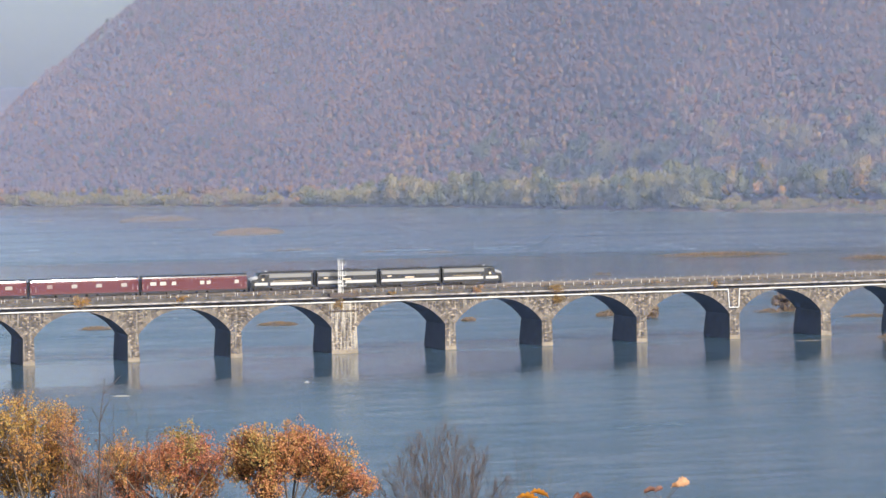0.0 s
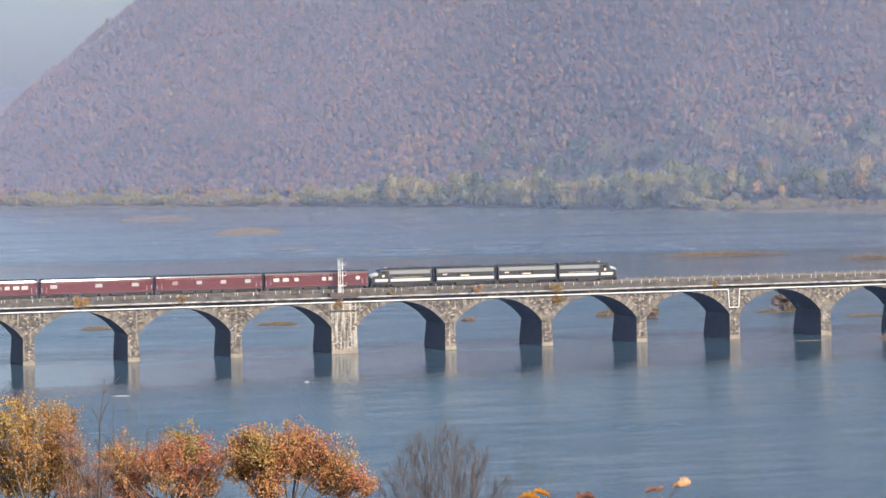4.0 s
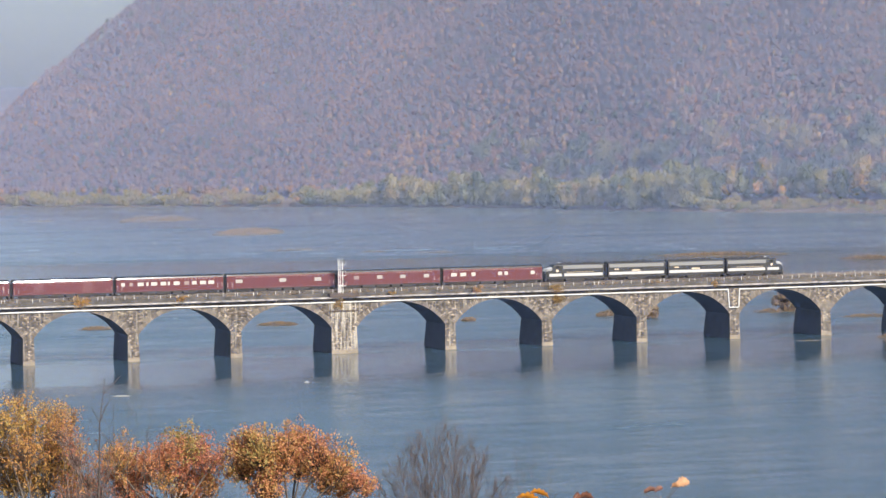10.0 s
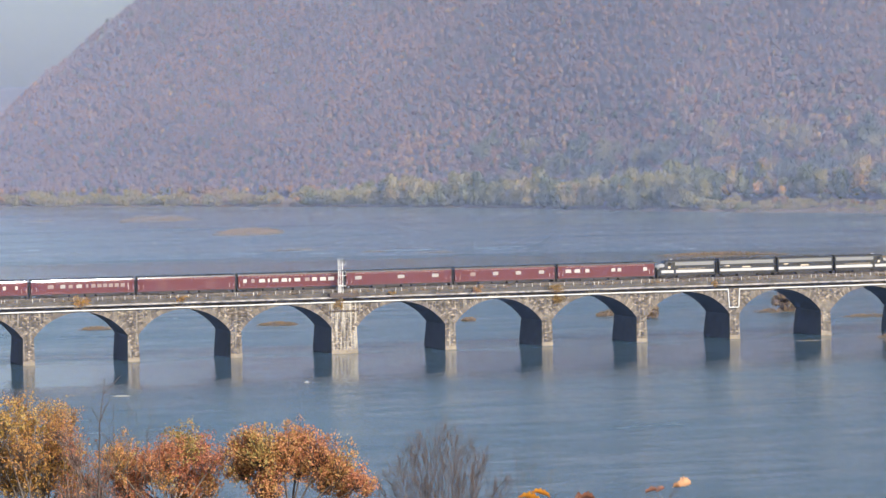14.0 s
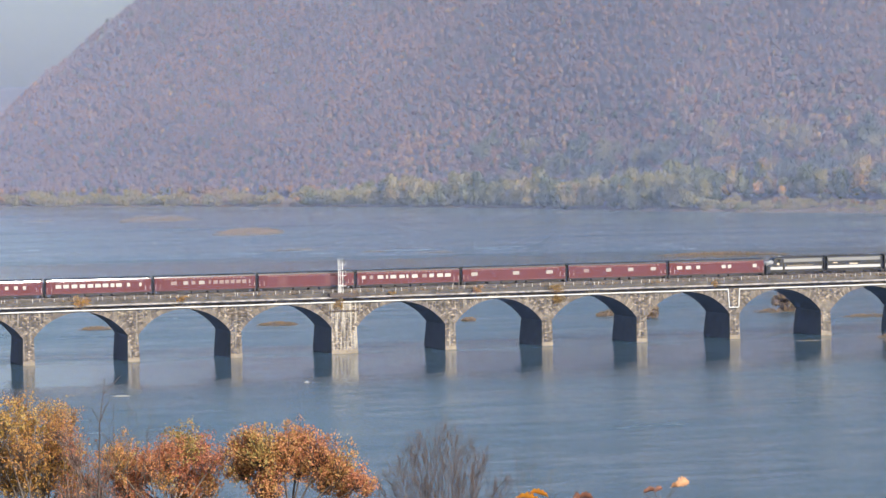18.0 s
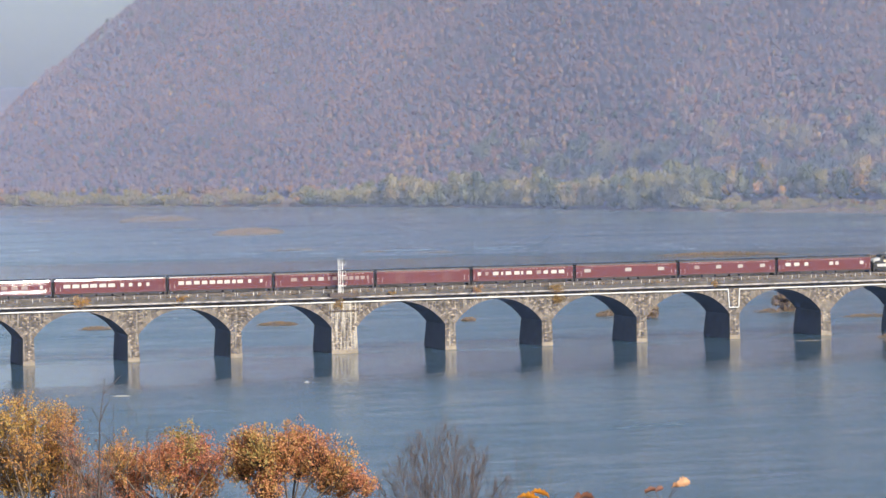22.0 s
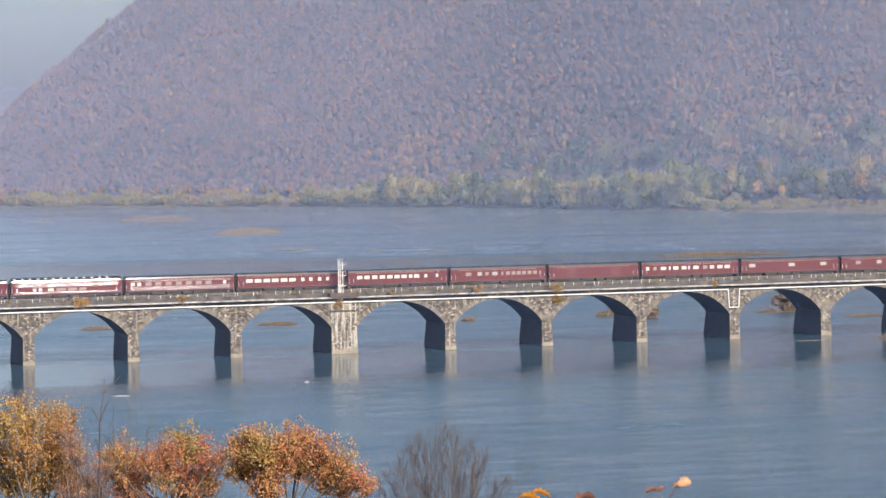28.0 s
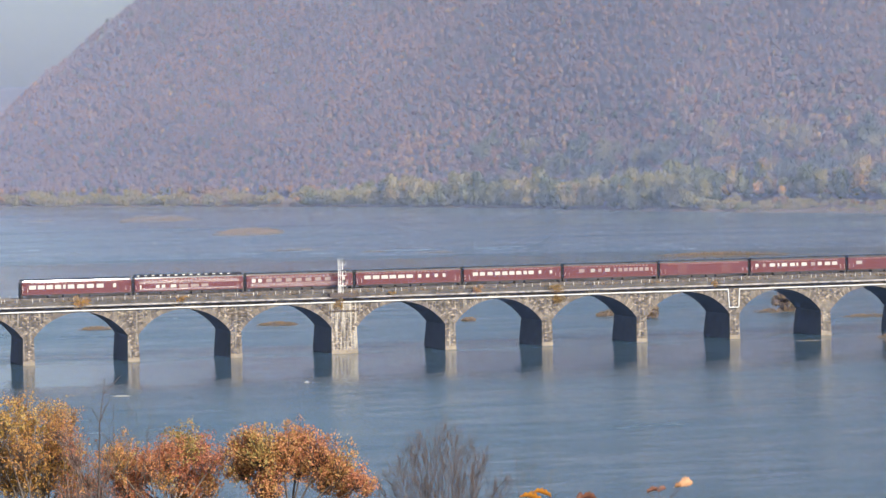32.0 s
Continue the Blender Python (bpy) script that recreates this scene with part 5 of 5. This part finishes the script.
    part("cab", Shape().loft([[(x, -1.1, .5), (x, 1.1, .5), (x, 1.0, z), (x, -1.0, z)] for x, z in ((2.75, 2.6), (3.9, 2.6), (4.5, 1.7), (5.0, 1.5))]).mesh("cab", M["house_white"]), truck)
    part("chassis", Shape().box(-5.0, 4.6, -.9, .9, .45, .9, .04).mesh("chassis", M["running_gear"]), truck)
    for a in (-3.6, 3.7):
        for b in (-1.0, 1.0):
            part("tyre", wheel, truck, "", pose(a, b, 0) @ Matrix.Scale(1.35, 4))
    d = float(np.interp(210, SHORE_U, SHORE_D)) + 53
    x, y = spot(210, d)
    house = thing("house", "small white boarded house with a grey roof among bank trees", "house", pose(x, y, height(210, d) - .1, 0, 0, -17))
    part("wall", Shape().box(-1.7, 1.7, -3, 3, 0, 5.6, .05).mesh("wall", M["pale_wall"]), house)
    part("roof", Shape().loft([[(-2.0, y, 5.6), (0, y, 7.4), (2.0, y, 5.6)] for y in (-3.3, 3.3)]).mesh("roof", M["shingle"]), house)
    for a in (-0.85, 0.85):
        for z in (1.2, 3.8):
            part("window", Shape().box(a - .4, a + .4, -3.05, -2.95, z, z + 1.3, .04).mesh("window", M["glass_dark"]), house)
    return truck


the_truck = build_bank()


# ---------------------------------------------------------------- near trees
def boughs(out, mat, name="branches", least=0.0):
    v, f = join([tube_np(a, b, max(ra, least), max(rb, least), 5 if ra > .02 else 3) for a, b, ra, rb in out])
    return mesh_np(name, v, f, mat)


def leaf_cloud(rng, tips, per, reach, size, name, mat, tone):
    """Single folded leaves hung round the twig ends."""
    P = np.array([t[0] for t in tips])
    P = np.repeat(P, per, axis=0)
    n = len(P)
    P = P + rng.normal(0, reach, (n, 3))
    a = rng.normal(size=(n, 3))
    a[:, 2] -= 0.4
    a /= np.linalg.norm(a, axis=1)[:, None]
    b = np.cross(a, rng.normal(size=(n, 3)))
    b /= np.linalg.norm(b, axis=1)[:, None]
    c = np.cross(a, b)
    s = size * rng.uniform(.65, 1.25, (n, 1))
    q = np.stack([P, P + a * s * .45 + b * s * .36 + c * s * .12, P + a * s, P + a * s * .5 - b * s * .36 + c * s * .12], axis=1)
    tint = np.repeat(np.clip(rng.normal(tone, .10, len(tips)) + np.array([t[1] for t in tips]), 0, 1), per)
    return mesh_np(name, q.reshape(-1, 3), np.arange(n * 4).reshape(-1, 4), mat, tint)


def bare_tree(u, d, half, low, high, seed, label, stems=38):
    """A leafless many-stemmed tree: straight fine stems fan out to a domed top, each with rising twigs."""
    rng = np.random.default_rng(seed)
    x, y = spot(u, d)
    g = height(u, d) - .1
    tree = thing("tree", label, "tree", pose(x, y, g))

    def at(du, dd, z):
        return np.array([du * math.cos(YAW) + dd * math.sin(YAW), -du * math.sin(YAW) + dd * math.cos(YAW), z - g])
    fork = g + .35 * (low - g)
    part("trunk", boughs([(np.zeros(3), at(0, 0, fork), .09, .075)], M["grey_twig"], "trunk"), tree)
    for k in range(stems):
        f = -1 + 2 * (k + .5) / stems + rng.normal(0, .03)
        tip = at(half * f, rng.normal(0, .7), low + (high - low) * (1 - abs(f) ** 1.5) * rng.uniform(.72, 1.0))
        foot = at(half * f * .12, rng.normal(0, .1), fork - rng.uniform(0, .1))
        out, p, n = [], foot, 12
        bow = rng.normal(0, .06, 3) + np.array([0, 0, -.25 * abs(f)])
        for i in range(1, n + 1):
            t = i / n
            q = foot + (tip - foot) * t + bow * math.sin(math.pi * t) + rng.normal(0, .012, 3)
            r = .012 * (1 - t) + .004
            out.append((p, q, r + .001, r))
            if t > .4:
                way = (q - p) / np.linalg.norm(q - p)
                for _ in range(3):
                    side = np.cross(way, rng.normal(size=3))
                    side /= np.linalg.norm(side)
                    e = q + (way + side * rng.uniform(.35, .7) + np.array([0, 0, .15])) * rng.uniform(.2, .5)
                    out.append((q, e, .0050, .0038))
                    for _ in range(5):
                        m = q + (e - q) * rng.uniform(.35, .95)
                        out.append((m, m + (e - q) * .28 + rng.normal(0, .055, 3) + np.array([0, 0, .05]), .0036, .0030))
            p = q
        part("limb", boughs(out, M["grey_twig"], "limb"), tree)
    return tree


def lobed_tree(u, d, fork, lobes, seed, label, mat, bark, tone, per=15, pts=105, size=.072, reach=.075, thin=0.0, swell=1.3):
    """A tree on the near slope whose leaves hang in the given lobes: (u, height over the river, radius)."""
    rng = np.random.default_rng(seed)
    x, y = spot(u, d)
    g = height(u, d) - .1
    tree = thing("tree", label, "tree", pose(x, y, g))
    f = np.array([0, 0, fork - g])
    part("trunk", boughs([(np.zeros(3), f * .5 + (.08, .05, 0), .15, .12), (f * .5 + (.08, .05, 0), f, .12, .09)], bark, "trunk"), tree)
    ends = []
    for lu, lz, r in lobes:
        r *= swell
        back = rng.normal(0, .5)
        c = np.array([(lu - u) * math.cos(YAW) + back * math.sin(YAW), -(lu - u) * math.sin(YAW) + back * math.cos(YAW), lz - g])
        out = []
        low = f + np.array([c[0] * .35, c[1] * .35, (c[2] - f[2]) * .45]) + rng.normal(0, .08, 3)
        core = c - np.array([c[0] * .05, 0, r * .7])
        out += [(f * 1.0, low, .055, .035), (low, core, .035, .02)]
        n = max(int(pts * (r / .45) ** 2), 12)
        q = rng.normal(size=(n, 3))
        q /= np.linalg.norm(q, axis=1)[:, None]
        q = c + q * np.array([r, r, r]) * rng.uniform(.30, 1.15, (n, 1)) * (1 + .22 * np.sin(q[:, :1] * 5 + q[:, 2:] * 7))
        for k in range(0, n, 2):
            m = (core + q[k]) / 2 + rng.normal(0, .06, 3) - np.array([0, 0, .06])
            out += [(core, m, .012, .008), (m, q[k], .008, .005)]
        part("limb", boughs(out, bark, "limb", .009), tree)
        keep = rng.random(n) > thin
        mood = rng.normal(0, .17)
        ends += [(p, mood, 0) for p in q[keep]]
    tagged(part("foliage", leaf_cloud(rng, ends, per, reach, size, "foliage", mat, tone), tree, "dry autumn leaves"), kind="stuff")
    return tree


def bare_stems(u, d, stems, seed, label):
    """A clump of leafless upright stems: (u at the foot, u at the tip, height of the tip over the river, thickness)."""
    rng = np.random.default_rng(seed)
    x, y = spot(u, d)
    g = height(u, d) - .1
    ob = thing("sapling", label, "tree", pose(x, y, g))
    for ua, ub, z, thick in stems:
        a = np.array([(ua - u) * math.cos(YAW), -(ua - u) * math.sin(YAW), 0.0])
        b = np.array([(ub - u) * math.cos(YAW), -(ub - u) * math.sin(YAW), z - g])
        out, p = [], a
        for k in range(1, 9):
            q = a + (b - a) * k / 8 + rng.normal(0, .03, 3) * (k < 8)
            r = thick * (1 - k / 9.5)
            out.append((p, q, r + .004, r))
            if k > 4:
                for _ in range(2):
                    w = np.array([rng.normal(0, .16), rng.normal(0, .16), rng.uniform(.12, .42)])
                    out.append((q, q + w, r * .7 + .003, .004))
                    out.append((q + w, q + w * 1.6 + rng.normal(0, .05, 3), .005, .003))
            p = q
        part("stem", boughs(out, M["dark_bark"], "stem", max(.0055, thick * .2)), ob)


OAK_GOLD = ((-11.99, 39.62, 0.28), (-12.24, 39.18, 0.50), (-11.61, 39.09, 0.50), (-10.82, 38.91, 0.47), (-10.99, 38.32, 0.60), (-11.78, 38.41, 0.60), (-12.20, 37.62, 0.66), (-11.33, 37.61, 0.66), (-10.53, 37.99, 0.32), (-10.62, 37.36, 0.44), (-10.20, 37.14, 0.32), (-12.49, 38.42, 0.47))
OAK_TOP = ((-10.98, 39.31, 0.27), (-10.74, 39.06, 0.24), (-11.46, 39.28, 0.19), (-11.21, 39.10, 0.23), (-10.52, 38.20, 0.23))
OAK_RUST = ((-7.61, 38.02, 0.39), (-8.10, 37.86, 0.36), (-7.20, 37.78, 0.36), (-6.78, 37.66, 0.24), (-8.58, 37.66, 0.31), (-9.41, 37.80, 0.42), (-9.09, 37.49, 0.39), (-9.66, 37.43, 0.29), (-9.27, 36.93, 0.42), (-7.54, 37.30, 0.29), (-6.90, 36.89, 0.28), (-8.20, 37.16, 0.24), (-7.72, 36.74, 0.24), (-7.31, 36.77, 0.24))
OAK_BROAD = ((-5.58, 38.34, 0.27), (-5.97, 38.02, 0.32), (-5.26, 37.99, 0.45), (-4.70, 38.00, 0.42), (-4.27, 38.13, 0.39), (-5.84, 37.53, 0.42), (-5.11, 37.40, 0.42), (-3.73, 37.77, 0.45), (-4.22, 37.50, 0.35), (-3.09, 37.48, 0.42), (-2.53, 37.14, 0.24), (-2.29, 36.83, 0.21), (-3.50, 37.08, 0.35), (-5.20, 36.93, 0.35), (-2.94, 36.83, 0.29))


SHRUB_THIN = ((-10.2, 38.3, .36), (-9.95, 37.7, .42), (-9.6, 37.25, .36), (-10.45, 38.8, .3), (-9.45, 37.75, .3), (-10.3, 37.3, .4))
SHRUB_LOW = ((-8.95, 37.2, .36), (-8.35, 37.35, .4), (-7.75, 37.15, .4), (-7.1, 37.25, .36), (-6.45, 37.2, .3), (-9.5, 37.3, .3), (-6.6, 37.7, .25))


def build_near_trees():
    lobed_tree(-9.95, 87, 35.6, SHRUB_THIN, 41, "thin brown shrub with its last few rusty leaves", M["oak_rust"], M["twig"], .7, per=3, pts=90, size=.06, thin=.45)
    lobed_tree(-7.9, 92, 35.4, SHRUB_LOW, 42, "low rusty shrub with thinning leaves", M["oak_rust"], M["twig"], .55, per=5, pts=90, size=.066, thin=.35)
    lobed_tree(-11.4, 88, 35.2, OAK_GOLD, 31, "golden-orange oak with dense leaves on the near slope", M["oak_gold"], M["bark"], .55, per=9, thin=.26, swell=1.15)
    lobed_tree(-10.6, 90, 36.0, OAK_TOP, 35, "thin half-bare tree with small orange leaves", M["oak_gold"], M["bark"], .8, per=5, size=.065, thin=.3)
    lobed_tree(-8.2, 91, 35.0, OAK_RUST, 32, "rusty orange oak with gaps in its crown", M["oak_rust"], M["bark"], .6, per=12, thin=.15, swell=1.42)
    lobed_tree(-4.6, 90, 35.0, OAK_BROAD, 33, "broad rusty oak with thinning leaves and dark boughs", M["oak_rust"], M["dark_bark"], .46, per=12, thin=.12, swell=1.38)
    bare_tree(-0.12, 95, 1.95, 35.9, 38.0, 34, "leafless grey tree with fine upright twigs")
    bare_stems(-9.2, 86, ((-9.75, -9.37, 39.95, .065), (-10.1, -10.05, 39.1, .02), (-9.0, -8.1, 39.35, .02), (-9.0, -9.1, 39.2, .02), (-8.9, -8.7, 39.3, .02), (-8.7, -8.45, 39.2, .02), (-9.3, -9.3, 38.8, .02), (-9.6, -9.85, 38.9, .02), (-9.45, -9.2, 39.05, .02), (-8.6, -8.2, 38.9, .02), (-10.3, -10.5, 39.3, .02), (-8.2, -7.85, 38.6, .02)), 36, "leafless brown stems between the oaks")
    bare_stems(2.4, 95, ((2.3, 2.1, 36.95, .012), (2.4, 2.63, 37.06, .012), (2.4, 2.35, 36.9, .012), (3.0, 3.15, 36.7, .012), (1.0, 1.3, 36.9, .012)), 37, "sparse leafless saplings on the slope")


def leaf_blade(name, mat, length, width, curl, seed):
    """One lobed, curled dry leaf with thickness, stalk end at the origin, along +x."""
    rng = random.Random(seed)
    n = 9
    v, f = [], []
    for i in range(n + 1):
        t = i / n
        w = width * math.sin(math.pi * min(t * .93 + .05, 1)) ** .7 * (1 + (.35 if i % 2 else -.25)) * .5
        z = curl * math.sin(t * 2.6) + rng.uniform(-.004, .004)
        for s, dz in ((-1, .55), (-.5, .12), (0, 0), (.5, .12), (1, .55)):
            v.append((t * length, s * w, z + dz * w * .9))
    for i in range(n):
        for j in range(4):
            a = i * 5 + j
            f.append((a, a + 1, a + 6, a + 5))
    top = len(v)
    v += [(x, y, z - .0025) for x, y, z in v]
    f += [(d + top, c + top, b + top, a + top) for a, b, c, d in f]
    me = mesh_np(name, v, f, mat)
    return me


def sprig(u, d, z_top, label, leaves):
    """A slender leafy shoot: a bent stem from the ground with a few large dry leaves at its tip."""
    x, y = spot(u, d)
    g = height(u, d) - .05
    ob = thing("sapling", label, "plant", pose(x, y, g))
    h = z_top - g
    s = Shape()
    pts = [(0, 0, 0), (.05, 0, h * .4), (.02, .03, h * .75), (0, 0, h)]
    for k, (a, b) in enumerate(zip(pts, pts[1:])):
        s.tube(a, b, .016 - .004 * k, .012 - .004 * k, n=6)
    part("stem", s.mesh("stem", M["bark"]), ob)
    for k, (du, dz, length, width, yaw, pitch, roll, mat) in enumerate(leaves):
        tip = Vector((du * math.cos(YAW), -du * math.sin(YAW), h + dz))
        st = Shape().tube((0, 0, h - .08), tip, .004, .003, n=5)
        part("twig", st.mesh("twig", M["dark_bark"]), ob)
        part("leaf", leaf_blade("leaf", M[mat], length, width, .02, k), ob, "", Matrix.Translation(tip) @ pose(0, 0, 0, roll, pitch, yaw))
    return ob


build_near_trees()
sprig_a = sprig(.93, 26, 43.55, "slender shoot with curled orange and brown oak leaves", (
    (-.16, .03, .19, .10, 170, -8, 25, "bright_leaf"), (-.08, .06, .16, .08, 160, -12, 30, "bright_leaf"), (.15, .045, .17, .08, 12, 6, -40, "brown_leaf"), (.13, .05, .08, .05, 40, -10, 60, "brown_leaf")))
sprig_b = sprig(1.78, 26, 43.60, "slender shoot with a pale buff leaf and withered brown leaves", (
    (.13, .085, .12, .085, 5, -10, 50, "pale_leaf"), (.15, .075, .07, .06, 190, 10, 40, "pale_leaf"), (-.14, .035, .13, .05, 8, -4, -60, "brown_leaf"), (-.05, .04, .09, .045, 20, -12, 40, "brown_leaf")))


# ---------------------------------------------------------------- bushes that grow on the bridge
def build_bridge_bushes():
    rng = np.random.default_rng(77)
    def bush(x, y, z, w, h, mat, tone, label, n=11, droop=False):
        lobes = [(rng.uniform(-.6, .6) * w, rng.uniform(-.3, .3), rng.uniform(.15, .8) * h, w * .38, .3, h * .3) for _ in range(n)]
        v, f = clumps(rng, lobes, 42, 0.13, .7)
        ob = thing("bush", label, "bush", pose(x, y, z), "bushes on the bridge")
        part("leaves", mesh_np("leaves", v, f, mat, np.clip(rng.normal(tone, .15, len(f)), 0, 1)), ob)
        st = [tube_np((rng.uniform(-.1, .1), .1, -.15), (rng.uniform(-.5, .5) * w, 0, h * rng.uniform(.4, .9)), .03, .008, 4) for _ in range(7)]
        v, f = join(st)
        part("stems", mesh_np("stems", v, f, M["bark"]), ob)
    gold, rust = M["oak_gold"], M["dry_bush"]
    bush(-85.3, -1.1, 12.3, 2.5, 3.1, gold, .5, "golden bush rooted in the bridge cornice", 16)
    bush(-25.7, -.5, 10.0, 1.5, 2.9, rust, .1, "yellow bush growing on the wide pier", 14)
    bush(8.0, -.95, 12.7, 1.4, 1.9, rust, .6, "orange-brown bush on the bridge cornice")
    bush(27.5, -.95, 12.3, 2.4, 2.0, rust, .12, "brown withered creeper over the bridge cornice", 14)
    bush(28.3, -.35, 9.2, 1.9, 2.8, rust, .15, "brown withered creeper hanging down the arch face", 14)
    bush(-62.3, -.4, 13.0, 1.7, 1.5, rust, .3, "low brown bush on the bridge parapet", 9)
    bush(67.4, -.95, 12.4, .9, 1.6, rust, .35, "small russet bush on the bridge cornice", 8)
    bush(-12.6, -.3, 13.0, 1.0, 1.1, rust, .1, "low yellowish weeds on the parapet", 6)


build_bridge_bushes()


# ---------------------------------------------------------------- what moves
def motions():
    def run(t):
        return 7.21 * t * (1 - .03156 * t / 32 + .01299 * t * t / 1024)
    times = [0.0, 4.0, 8.0, 12.0, 16.0, 20.0, 24.0, 28.0, 32.0]
    for ob, x in TRAIN:
        walk(ob, [(t, pose(x + run(t), TRACK_Y, RAIL_Z)) for t in times])
    rows = []
    for t in (0.0, 16.0, 32.0):
        x, y = spot(40.3 + 8.3 * t / 32, 2212)
        rows.append((t, pose(x, y, 0.05, 0, 0, -17)))
    walk(the_boat, rows)
    rows = []
    for t, u in ((0.0, -244), (19.0, -244), (20.0, -224), (22.0, -177), (24.25, -132), (26.0, -97), (28.0, -66), (29.5, -48), (32.0, -48)):
        d = float(np.interp(u, SHORE_U, SHORE_D)) + 30.5
        x, y = spot(u, d)
        rows.append((t, pose(x, y, height(u, d) + .1, 0, 0, -17.5 - 45)))
    walk(the_truck, rows)
    sway = [(0, -5), (.5, -1), (1, 3), (1.5, -2), (2, -4), (2.5, 3), (3, 1), (3.5, -3), (4.5, 1), (5.5, 0), (6.5, -3), (7, 0), (8, -2), (9, -1), (10, -5), (11, -10), (12, -9),
            (13, -3), (13.5, 0), (14.5, -2), (16.5, -1), (18, -6), (19.5, -8), (21, -5), (22, -3), (23, 3), (24, 2), (25, 2), (26, 0), (27.5, 0), (28.5, -1), (30, 2), (32, 3)]
    for ob, gain in ((sprig_a, 1.0), (sprig_b, 1.0)):
        at = ob.matrix_basis.translation.copy()
        walk(ob, [(t, pose(at.x, at.y, at.z, 0, gain * px * .0047 * 57.3 / 3.4, 0)) for t, px in sway])


motions()
